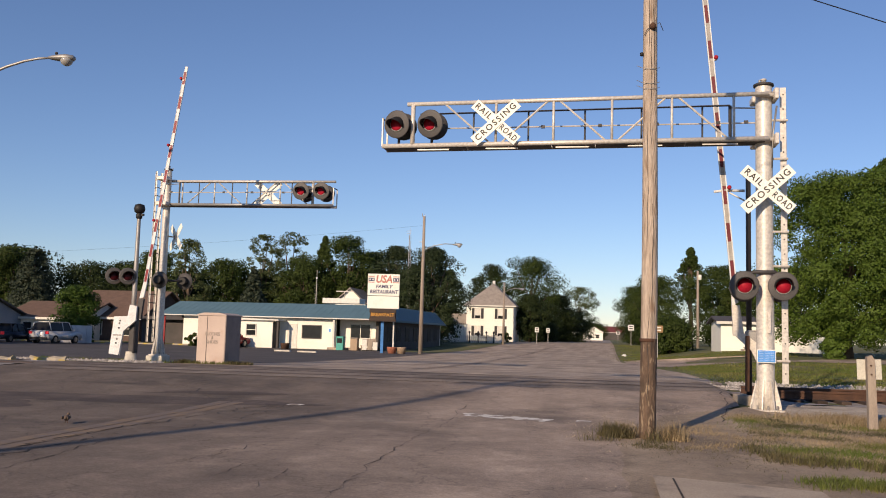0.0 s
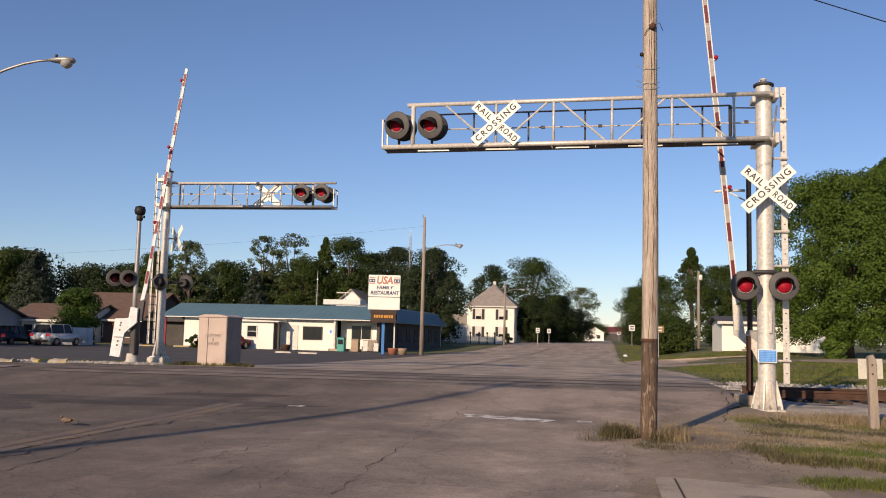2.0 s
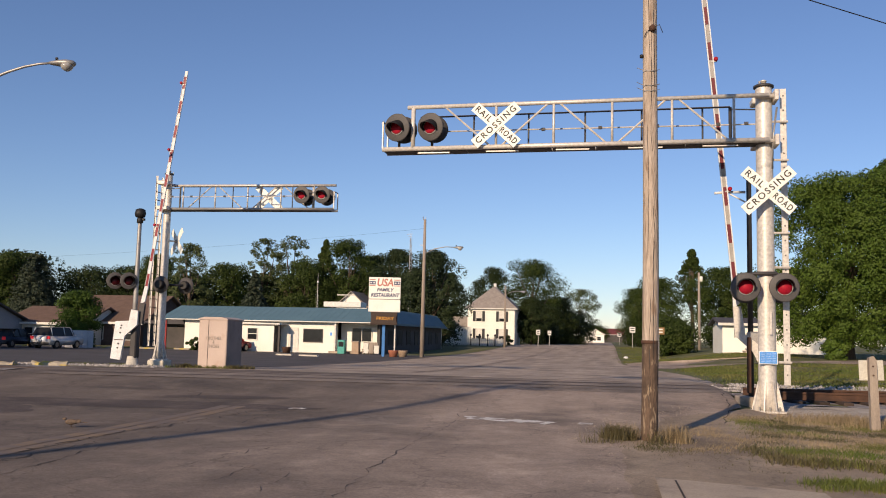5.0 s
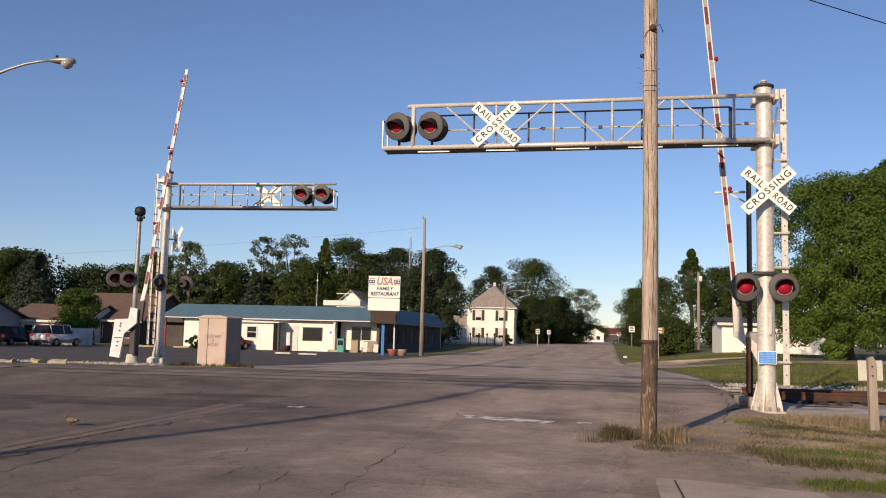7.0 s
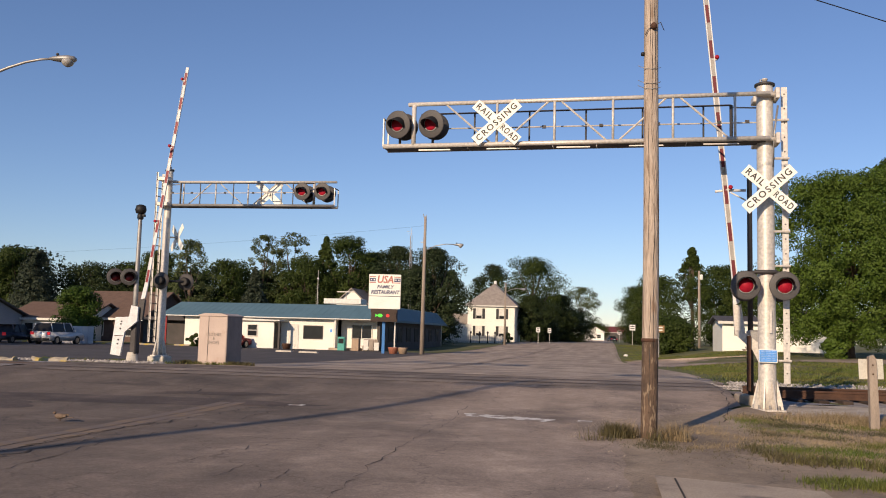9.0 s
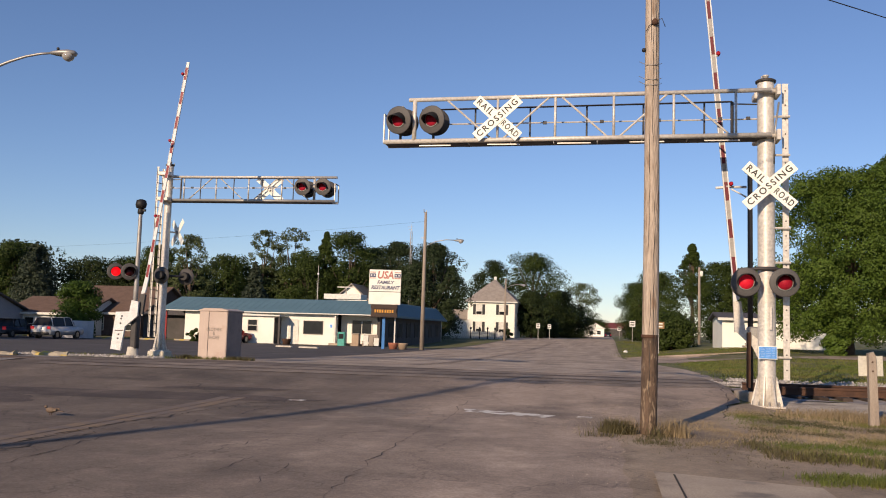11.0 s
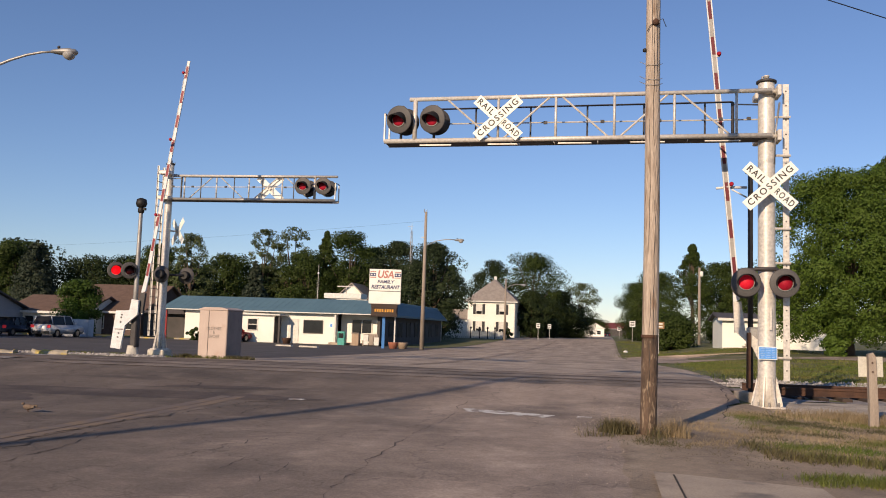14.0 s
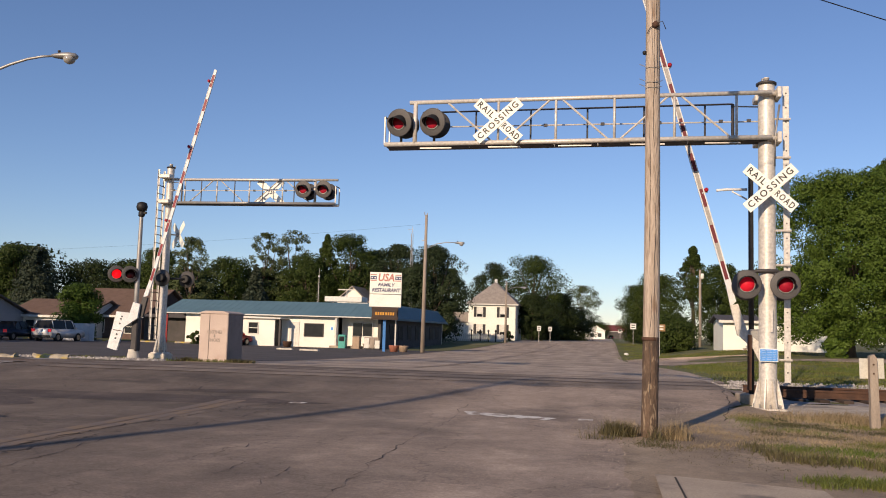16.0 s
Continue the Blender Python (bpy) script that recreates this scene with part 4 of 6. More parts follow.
wood_pole()
shadow_pole()
wood_post()
street_lamp_left()
lamp_post(-13.85, 64.6, 10.5, 2.35, 8.35, "tall brown wooden pole with a street lamp")
lamp_post(-13.1, 111.5, 7.9, 1.9, 7.2, "distant wooden pole with a street lamp")
pole_r = thing("utility_pole", "grey wooden utility pole on the lawn", "utility pole", standing(9.65, 98.6))
part("pole_shaft", lathe([(0.17, -0.2), (0.12, 8.4)], 10), "wood_grey", pole_r)
part("transformer", lathe([(0.05, 7.4), (0.17, 7.45), (0.17, 7.95), (0.05, 8.0)], 12, at=(0.22, -0.1, 0)), "sign_white", pole_r)
wire(sag((0.62, 12.85, 7.25), (7.8, 16.78, 6.3), 0.02), 0.009)
wire(sag((-75.0, 51.0, 5.2), (-13.85, 64.6, 9.6), 0.9), 0.005)
road_sign(-9.53, 120.3, 2.3, 0.52, 0.66, "white_plain", "white rectangular road sign on a steel post")
road_sign(-8.55, 128.7, 2.2, 0.5, 0.62, "white_plain", "white rectangular road sign on a steel post")
road_sign(3.3, 127.9, 3.0, 0.8, 0.8, "white_plain", "white square road sign on a steel post")
road_sign(2.2, 190.0, 2.6, 0.8, 0.8, "white_plain", "white square road sign on a steel post")
road_sign(4.2, 77.2, 2.75, 0.95, 0.6, "brown_sign", "brown road sign with pale bars on a post", "trim")


# ---- markings and wear of the street ----
def ribbon(name, pts, width, mat, lift, jitter=0.0, label="", n=8, fade=True):
    bm = bmesh.new()
    dense = []
    for a, b in zip(pts, pts[1:]):
        for i in range(n):
            dense.append(Vector(a).lerp(Vector(b), i / n) + Vector((random.gauss(0, jitter), random.gauss(0, jitter))))
    dense.append(Vector(pts[-1]))
    prev = None
    for i, p in enumerate(dense):
        d = (dense[min(i + 1, len(dense) - 1)] - dense[max(i - 1, 0)]).normalized()
        w = width * (random.choice((0.12, 0.5, 0.8, 1.2, 1.9)) if fade else 1.0) / 2
        side = Vector((-d.y, d.x)) * w
        cur = [bm.verts.new((q.x, q.y, ground_z(q.x, q.y) + lift)) for q in (p - side, p + side)]
        if prev:
            bm.faces.new((prev[0], cur[0], cur[1], prev[1]))
        prev = cur
    return tagged(part(name, bm, mat), label, "", "", "structure")


CRACK_LIFT = 0.0345


def make_markings():
    CR = "dark jagged crack in the asphalt"
    ribbon("road_crack", [(-2.3, 5.5), (-2.34, 7.4), (-2.43, 8.7), (-2.56, 10.35), (-2.54, 12.1), (-2.49, 14.2), (-2.6, 16.4)], 0.0068, "crack", CRACK_LIFT, 0.035, CR)
    ribbon("road_crack", [(-5.68, 7.0), (-5.81, 8.5), (-6.01, 10.0), (-5.88, 11.2), (-5.6, 12.8), (-5.69, 14.2), (-5.78, 15.3)], 0.0107, "crack", CRACK_LIFT, 0.05, CR)
    ribbon("road_crack", [(-3.7, 7.9), (-3.71, 8.3), (-3.71, 9.0)], 0.0057, "crack", CRACK_LIFT, 0.03, CR)
    ribbon("road_crack", [(-3.07, 7.5), (-3.19, 8.5), (-3.42, 8.9)], 0.0057, "crack", CRACK_LIFT, 0.03, CR)
    ribbon("road_crack", [(2.55, 21.5), (2.38, 18.7), (1.94, 15.7)], 0.0143, "crack", CRACK_LIFT + 0.004, 0.03, CR)
    ribbon("road_crack", [(-11.5, 17.2), (-8.9, 17.6), (-7.2, 15.4)], 0.0215, "crack", CRACK_LIFT, 0.06, CR)
    ribbon("road_crack", [(-16.0, 20.0), (-12.0, 22.1), (-4.0, 24.4), (2.5, 27.5)], 0.0179, "crack", CRACK_LIFT, 0.05, CR)
    ribbon("road_crack", [(-13.6, 28.9), (-7.0, 29.5), (0.5, 33.0)], 0.0215, "crack", CRACK_LIFT, 0.05, CR)
    ribbon("road_crack", [(-6.2, 7.6), (-6.35, 9.3), (-6.3, 10.6), (-6.45, 12.3), (-6.3, 13.4), (-6.1, 14.6), (-5.4, 15.2)], 0.0195, "crack", CRACK_LIFT + 0.003, 0.06, CR, 14)
    ribbon("road_crack", [(-6.6, 9.0), (-6.62, 10.9), (-6.5, 12.0)], 0.0228, "crack", CRACK_LIFT + 0.003, 0.03, CR, 14)
    ribbon("road_crack", [(-4.4, 8.9), (-4.2, 10.2), (-3.9, 11.1)], 0.0078, "crack", CRACK_LIFT, 0.05, CR, 12)
    for x, w in ((-6.95, 0.22), (-6.68, 0.22)):
        ribbon("centre_line", [(x, -4), (x, 3), (x, 9), (x - 0.04, 12), (x, 15.4)], w, "yellow_line", 0.034, 0.006, "faded yellow centre line", 10, False)
        ribbon("centre_line", [(x, 30), (x, 50), (x, 120)], w * 0.5, "yellow_line", 0.041, 0.0, "faded yellow centre line", 10)
    ribbon("stop_line", [(-2.42, 15.05), (-1.75, 14.86), (-0.94, 14.66)], 0.44, "white_line", 0.035, 0.03, "worn white stop line", 8, False)
    ribbon("stop_line", [(-0.5, 14.82), (-0.26, 14.8)], 0.26, "white_line", 0.035, 0.0, "worn white stop line", 8, False)
    ribbon("stop_line", [(-5.72, 15.35), (-5.45, 15.3)], 0.22, "white_line", 0.035, 0.0, "worn white stop line", 8, False)
    # dark tar patches, uneven in outline
    for cx, cy, a, b, turn in ((-9.2, 15.0, 3.6, 0.7, 0.1), (-11.8, 13.2, 2.2, 1.0, 0.0), (-3.7, 14.1, 0.55, 0.7, 0.0), (-7.7, 16.6, 1.4, 0.3, 0.2), (-0.4, 20.8, 2.6, 0.7, 0.1), (-5.0, 33, 5, 0.8, 0)):
        out = []
        for i in range(30):
            t = 2 * math.pi * i / 30
            k = 1 + 0.35 * noise.noise(Vector((math.cos(t) * 1.7 + cx, math.sin(t) * 1.7 + cy, 0)))
            out.append((cx + a * k * math.cos(t), cy + b * k * math.sin(t) + turn * a * k * math.cos(t)))
        sheet("asphalt_patch", out, 0.0335, "asphalt_stain" if cx < -6 else "crossing", 0.9, 0.04, "darker asphalt repair patch")
    ribbon("joint", [(0.72, 2), (0.66, 9.2)], 0.011, "crack", 0.066, 0.004, "dark joint in the sidewalk", 6)


make_markings()


# ---- loose ground cover ----
def blades(name, spots, mat, label, h0=0.06, h1=0.22, width=0.012):
    """Tufts of grass: thin bent blades round each (x, y, spread, count)."""
    verts, faces = [], []
    for x, y, spread, count in spots:
        for _ in range(count):
            px, py = random.gauss(x, spread), random.gauss(y, spread)
            z = ground_z(px, py) + 0.02
            h = random.uniform(h0, h1)
            a = random.uniform(0, 2 * math.pi)
            lean = random.uniform(0.2, 1.3) * h
            dx, dy = math.cos(a), math.sin(a)
            wx, wy = -dy * width * 0.5, dx * width * 0.5
            k = len(verts)
            verts += [(px - wx, py - wy, z), (px + wx, py + wy, z), (px + dx * lean * 0.4 + wx * 0.7, py + dy * lean * 0.4 + wy * 0.7, z + h * 0.6),
                      (px + dx * lean * 0.4 - wx * 0.7, py + dy * lean * 0.4 - wy * 0.7, z + h * 0.6), (px + dx * lean, py + dy * lean, z + h)]
            faces += [(k, k + 1, k + 2, k + 3), (k + 3, k + 2, k + 4)]
    me = bpy.data.meshes.new(name)
    me.from_pydata(verts, [], faces)
    me.materials.append(M[mat])
    return tagged(new(name, me), label, "grass", "", "stuff")


def stones(name, area, count, size, label):
    """Loose stones in a four-cornered area."""
    verts, faces = [], []
    a, b, c, d = [Vector(p) for p in area]
    for _ in range(count):
        u, v = random.random(), random.random()
        p = a.lerp(b, u).lerp(d.lerp(c, u), v)
        r = size * random.uniform(0.5, 1.4)
        z = ground_z(p.x, p.y) + 0.03
        k = len(verts)
        for dx, dy, dz in ((1, 0, 0), (-1, 0, 0), (0, 1, 0), (0, -1, 0), (0, 0, 1)):
            q = random.uniform(0.7, 1.2) * r
            verts.append((p.x + dx * q + random.uniform(-r, r) * 0.3, p.y + dy * q, z + dz * q * 0.8))
        faces += [(k, k + 2, k + 4), (k + 2, k + 1, k + 4), (k + 1, k + 3, k + 4), (k + 3, k, k + 4)]
    me = bpy.data.meshes.new(name)
    me.from_pydata(verts, [], faces)
    me.materials.append(M["pebble" if name == "gravel" else "stone"])
    return tagged(new(name, me), label, "gravel", "", "stuff")


VERGE = [(0.35, 11.9), (0.8, 11.75), (1.6, 12.25), (1.9, 11.9), (2.05, 11.0), (2.5, 10.85), (3.1, 10.6), (6.0, 11.2), (10.0, 13.0), (10.0, 17.2), (3.3, 17.3), (2.3, 16.8), (1.5, 15.0), (1.0, 13.6), (0.35, 13.2)]


def inside(x, y, poly):
    hit = False
    for (ax, ay), (bx, by) in zip(poly, poly[1:] + poly[:1]):
        if (ay > y) != (by > y) and x < ax + (bx - ax) * (y - ay) / (by - ay):
            hit = not hit
    return hit


def make_cover():
    R = random.uniform
    blades("dry_grass", [(0.84, 12.85, 0.08, 420), (0.97, 13.0, 0.08, 260), (1.05, 12.75, 0.06, 120), (0.32, 13.05, 0.08, 200), (0.2, 13.2, 0.08, 120)], "straw", "dry straw-coloured grass round the pole", 0.05, 0.3, 0.006)
    blades("dark_weeds", [(0.12, 12.95, 0.08, 420), (0.02, 13.05, 0.07, 300), (0.24, 12.85, 0.07, 240), (-0.25, 12.4, 0.08, 30), (0.0, 12.5, 0.08, 50), (0.62, 12.6, 0.1, 70)], "weed", "dull green weeds round the pole", 0.03, 0.24, 0.01)
    # the verge: bare soil, dull weeds, straw and green in patches, rank growth along its front edge
    green, straw, weed, rank = [], [], [], []
    for _ in range(2600):
        x, y = R(0.3, 10.0), R(10.5, 17.3)
        if not inside(x, y, VERGE):
            continue
        n1 = noise.noise(Vector((x * 0.8, y * 1.1, 3.0)))
        n2 = noise.noise(Vector((x * 1.7, y * 2.3, 9.0)))
        sparse = x < 2.2 and y > 12.0
        if not inside(x, y - 0.55, VERGE) and x > 1.85 and y < 13.5:
            rank.append((x, y, 0.1, 55))
        elif n2 < (0.12 if sparse else -0.28):
            continue
        elif n1 > 0.16 and not sparse:
            green.append((x, y, 0.16, 110))
        elif n1 > -0.14:
            straw.append((x, y, 0.17, 90))
        else:
            weed.append((x, y, 0.15, 90))
    blades("grass_tufts", green, "blade", "uneven green grass at the roadside", 0.01, 0.065, 0.008)
    blades("dry_grass", straw, "straw", "dry straw-coloured grass", 0.008, 0.055, 0.007)
    blades("dark_weeds", weed, "weed", "dull low weeds on bare soil", 0.008, 0.05, 0.01)
    blades("dark_weeds", rank, "weed", "rank dull green weeds along the dirt", 0.02, 0.13, 0.01)
    blades("grass_tufts", [(x + R(-0.1, 0.1), y + R(-0.05, 0.15), s, 50) for x, y, s, n in rank if x > 2.3], "blade", "taller clumps of green roadside grass", 0.03, 0.13, 0.008)
    blades("dry_grass", [(R(3.0, 8.0), R(16.3, 17.2), 0.18, 110) for _ in range(90)] + [(4.5 + random.gauss(0, 0.35), 16.4 + R(-0.5, 0.5), 0.16, 90) for _ in range(18)], "straw", "tall dry grass round the wooden post", 0.02, 0.2, 0.007)
    blades("grass_tufts", [(R(2.05, 4.6), 9.15 + 0.35 * (R(0, 1) - 0.3) + 0.28 * R(0, 2), 0.09, 110) for _ in range(75)], "blade", "clumps of green grass beside the sidewalk", 0.02, 0.1, 0.007)
    blades("dark_weeds", [(R(0.6, 2.0), R(10.2, 12.0), 0.05, 12) for _ in range(60)], "weed", "scattered weeds in the dirt", 0.01, 0.04, 0.009)
    stones("gravel", [(-0.1, 8.2), (3.6, 8.2), (3.2, 12.2), (0.0, 12.6)], 900, 0.008, "loose gravel on the shoulder")
    stones("gravel", [(-0.6, 12.6), (0.5, 12.6), (2.0, 17.4), (0.2, 17.4)], 600, 0.012, "pale loose gravel along the road edge")
    stones("ballast_stones", [(3.4, 17.7), (9.5, 18.0), (9.5, 20.3), (3.3, 20.0)], 2600, 0.022, "grey gravel on the apron beside the track")
    stones("ballast_stones", [(3.6, 25.6), (16, 26.4), (16, 31.0), (3.8, 30.2)], 2400, 0.085, "pale crushed stones spilled over the grass")
    blades("weeds", [(R(-18, -11.5), R(26.0, 26.5), 0.15, 30) for _ in range(26)], "blade", "weeds at the foot of the signals", 0.03, 0.14, 0.02)
    blades("dark_weeds", [(-13.3 + R(-0.25, 0.2), 26.35 + R(-0.15, 0.15), 0.08, 60) for _ in range(10)] + [(-11.7 + R(-0.4, 0.5), 26.5 + R(-0.2, 0.2), 0.1, 45) for _ in range(10)], "weed", "dull weeds and debris at the foot of the donation box", 0.03, 0.17, 0.025)
    blades("lawn_blades", [(R(4.2, 18), R(28, 53), 0.5, 60) for _ in range(600)] + [(R(3, 14), R(62, 74), 0.6, 60) for _ in range(150)] + [(R(1.4, 5.0), R(62, 130), 0.6, 60) for _ in range(170)], "blade", "mown lawn", 0.03, 0.1, 0.03)
    stones("ballast_stones", [(-23, 23.6), (-13.9, 25.0), (-13.9, 25.9), (-23, 24.6)], 1100, 0.07, "pale crushed stones beside the track")
    stones("ballast_stones", [(2.7, 25.3), (11.5, 25.6), (11.5, 28.0), (3.6, 28.0)], 1600, 0.07, "pale crushed stones beside the track")
    stones("ballast_stones", [(3.6, 22.2), (16, 23.1), (16, 26.2), (3.6, 25.3)], 2200, 0.06, "pale crushed stones between the rails")
    stones("gravel", [(-0.9, 13.0), (0.4, 13.0), (1.8, 18.6), (0.0, 18.2)], 600, 0.01, "loose gravel on the shoulder")
    stones("gravel", [(-0.6, 8.6), (1.6, 8.6), (1.7, 12.2), (-0.2, 12.4)], 350, 0.008, "loose gravel on the shoulder")


make_cover()


# ---- clothing box by the far signal ----
def clothing_box():
    c = thing("donation_box", "weathered pinkish steel clothing donation box", "donation box", standing(-13.13, 26.52, 0, 0, -2, 0.02))
    w, d, h = 0.99, 1.1, 1.58
    part("body", box(0, 0, 0.0, w, d, h, 0.015), "box_paint", c)
    part("lid", prism([(-0.03, h), (w + 0.03, h), (w + 0.03, h + 0.03), (w * 0.8, h + 0.09), (0.2, h + 0.09), (-0.03, h + 0.03)], -0.03, d + 0.03), "box_paint", c)
    part("door_seam", box(0.335, -0.006, 0.04, 0.352, -0.002, h - 0.02), "hood", c)
    # side away from the sun, its shade put into the panel colour
    part("side_panel", box(w + 0.002, 0.02, 0.02, w + 0.012, d - 0.02, h - 0.01), "box_side", c, "brown-grey side panel with its shade painted in")
    for i, (txt, z, wd) in enumerate((("CLOTHES", 0.98, 0.52), ("&", 0.86, 0.07), ("SHOES", 0.72, 0.4))):
        lettering("lettering", txt, 0.15, "roof_grey", c, pose(0.54, -0.006, z), 0.003, wd)


clothing_box()


# ---- restaurant ----
def window_unit(parent, x0, x1, z0, z1, y, bars=(1, 1), name="window", depth=0.06, frame_mat="trim"):
    """A window in a wall that faces -y: frame, pane and glazing bars."""
    f = 0.07
    bm = box(x0 - f, y - depth, z0 - f, x0, y + 0.02, z1 + f)
    box(x1, y - depth, z0 - f, x1 + f, y + 0.02, z1 + f, bm=bm)
    box(x0, y - depth, z1, x1, y + 0.02, z1 + f, bm=bm)
    box(x0, y - depth, z0 - f, x1, y + 0.02, z0, bm=bm)
    w = part(name, bm, frame_mat, parent)
    part("pane", box(x0, y - 0.02, z0, x1, y - 0.012, z1), "glass", w)
    for i in range(1, bars[0]):
        x = x0 + (x1 - x0) * i / bars[0]
        part("glazing_bar", box(x - 0.025, y - 0.05, z0, x + 0.025, y - 0.022, z1), frame_mat, w)
    for i in range(1, bars[1]):
        z = z0 + (z1 - z0) * i / bars[1]
        part("glazing_bar", box(x0, y - 0.05, z - 0.025, x1, y - 0.022, z + 0.025), frame_mat, w)
    return w


def restaurant():
    x0, x1, y0, y1 = -38.2, -19.0, 71.0, 99.0
    ym, xw = 84.0, -27.0
    zf = -0.25
    r = thing("restaurant", "long white single-storey restaurant with blue metal roof", "building")
    H = 2.55
    part("front_wall", box(x0 + 1.7, y0, zf, -22.6, y0 + 0.25, H), "wall_white", r, "white front wall")
    part("porch_wall", box(-22.6, y0 + 1.2, zf, x1 - 0.25, y0 + 1.45, H), "wall_white", r)
    # side walls away from the sun: the shade is in their colour
    part("side_wall", box(x1 - 0.25, y0 + 0.6, zf, x1, y1, H), "wall_dark", r, "side wall with windows, shade put in its colour")
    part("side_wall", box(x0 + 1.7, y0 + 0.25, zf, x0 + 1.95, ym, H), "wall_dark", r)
    part("corner_post", box(x0, y0 - 0.3, zf, x0 + 0.12, y0 - 0.18, H - 0.15), "car_red", r, "dark red corner post")
    part("back_wall", box(x0 + 1.7, ym, zf, xw, ym + 0.25, H), "wall_white", r)
    part("back_wall", box(xw, ym, zf, xw + 0.25, y1, H), "wall_white", r)
    part("back_wall", box(xw, y1, zf, x1, y1 + 0.25, H), "wall_white", r)
    # steep blue metal slopes along the front and the street side, flat behind
    e = 0.55
    z0 = H - 0.1
    rz, ry, rx = 3.72, 74.4, x1 - 0.4
    a, b, c, d = (x0 - e, y0 - e, z0), (x1 + e, y0 - e, z0), (x1 + e, y1 + e, z0), (xw - e, y1 + e, z0)
    p, q, s, w = (x0 - 0.5, ry, rz), (rx, ry, rz), (rx, y1 - 1, rz), (xw, y1 - 1, rz)
    bm = bmesh.new()
    V = [bm.verts.new(v) for v in (a, b, c, d, p, q, s, w, (xw, ym + e, rz), (x0 - 0.5, ym + e, rz))]
    for f in ((0, 1, 5, 4), (1, 2, 6, 5), (2, 3, 7, 6), (4, 5, 6, 7, 8, 9)):
        bm.faces.new([V[i] for i in f])
    roof = part("roof", bm, "roof_blue", r, "blue sheet-metal roof")
    sx = x0 - e + 0.05
    while sx < x1 + e:
        t = max(0.02, min(1, (b[0] - sx) / (b[0] - q[0])))
        top = Vector((sx, a[1] + (ry - a[1]) * t, a[2] + (rz - a[2]) * t))
        part("roof_seam", tube((sx, a[1], a[2] + 0.01), top + Vector((0, 0, 0.01)), 0.009, seg=4), "roof_blue", roof)
        sx += 0.61
    sy = y0 - e
    while sy < y1:
        t = min(1, max(0.02, (sy - b[1]) / (ry - b[1])))
        part("roof_seam", tube((b[0], sy, b[2] + 0.01), (b[0] + (q[0] - b[0]) * t, sy, b[2] + (rz - b[2]) * t + 0.01), 0.009, seg=4), "roof_blue", roof)
        sy += 0.61
    part("fascia", box(x0 - e, y0 - e - 0.04, H - 0.17, x1 + e, y0 - e, H - 0.09), "trim", r)
    part("fascia", box(x1 + e, y0 - e, H - 0.26, x1 + e + 0.04, y1 + e, H - 0.06), "roof_blue", r)
    # eave undersides in the same near-black, shade included in the colour
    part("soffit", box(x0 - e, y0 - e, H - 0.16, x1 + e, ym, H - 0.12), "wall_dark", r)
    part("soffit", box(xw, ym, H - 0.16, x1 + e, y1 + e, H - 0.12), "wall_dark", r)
    # small gabled entry bay with its own lean-to roof
    part("entry_bay", box(-33.6, y0 - 1.6, zf, -27.6, y0, 2.1), "wall_white", r, "projecting white entry bay")
    part("bay_roof", prism([(-33.9, 2.1), (-27.0, 2.1), (-27.0, 2.2), (-33.9, 2.35)], y0 - 1.9, y0), "trim", r)
    # no door here: a dark sheet paints the bay's shaded side face
    part("side_door", box(-27.598, y0 - 1.5, zf, -27.56, y0 - 0.1, 2.0), "wall_dark", r, "dark sheet for the shade on the entry bay's side")
    part("entry_post", box(-27.2, y0 - 1.7, zf, -27.05, y0 - 1.5, 2.1), "wall_dark", r)
    window_unit(r, -29.9, -29.1, 0.85, 1.75, y0 - 1.6, (1, 2))
    window_unit(r, -25.5, -23.9, 0.75, 1.75, y0, (1, 1), frame_mat="wall_dark")
    window_unit(r, -21.6, -19.9, 0.85, 1.95, y0 + 1.2, (2, 1))
    part("door", box(-26.9, y0 - 0.05, zf, -26.0, y0 - 0.002, 1.9), "trim", r, "white glazed entry door")
    part("notice", box(-23.3, y0 - 0.03, 1.2, -22.9, y0 - 0.002, 1.65), "sign_white", r, "small white notice with blue symbol")
    part("symbol", box(-23.2, y0 - 0.036, 1.28, -23.0, y0 - 0.031, 1.55), "blue_sign", r)
    part("notice", box(-19.7, y0 + 1.14, 0.85, -19.3, y0 + 1.19, 1.5), "sign_white", r, "white notice board")
    # window frames darkened like the wall, with its shade painted in
    for y in (74.5, 78.0, 81.5, 85.0, 88.5, 92.0, 95.5):
        w = part("side_window", box(x1, y, 0.6, x1 + 0.05, y + 1.5, 1.8), "dim_glass", r)
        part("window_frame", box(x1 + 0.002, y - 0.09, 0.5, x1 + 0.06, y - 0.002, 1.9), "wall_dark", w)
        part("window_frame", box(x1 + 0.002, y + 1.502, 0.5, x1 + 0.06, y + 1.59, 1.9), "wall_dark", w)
    part("porch_post", box(-22.75, y0 - 0.35, zf, -22.6, y0 - 0.2, H - 0.15), "trim", r)
    part("plinth", box(-23.0, y0 - 0.9, zf - 0.1, x1, y0 + 1.2, 0.0), "concrete", r, "concrete porch slab")
    part("dark_lean_to", box(-43.0, 75.5, zf, -38.2, 76.0, 2.0), "wall_dark", r)
    part("low_roof", prism([(-43.4, 2.0), (-38.1, 2.0), (-38.1, 2.5), (-43.4, 2.2)], 74.8, 80), "roof_dark", r)
    # roof fittings
    ac = part("roof_vent", box(-26.9, 80.0, 4.0, -23.2, 82.0, 4.5, 0.03), "trim", r, "pale rooftop ventilation unit")
    part("vent_mast", tube((-25.0, 81, 4.5), (-25.0, 81, 5.2), 0.05, seg=6), "galv", ac)
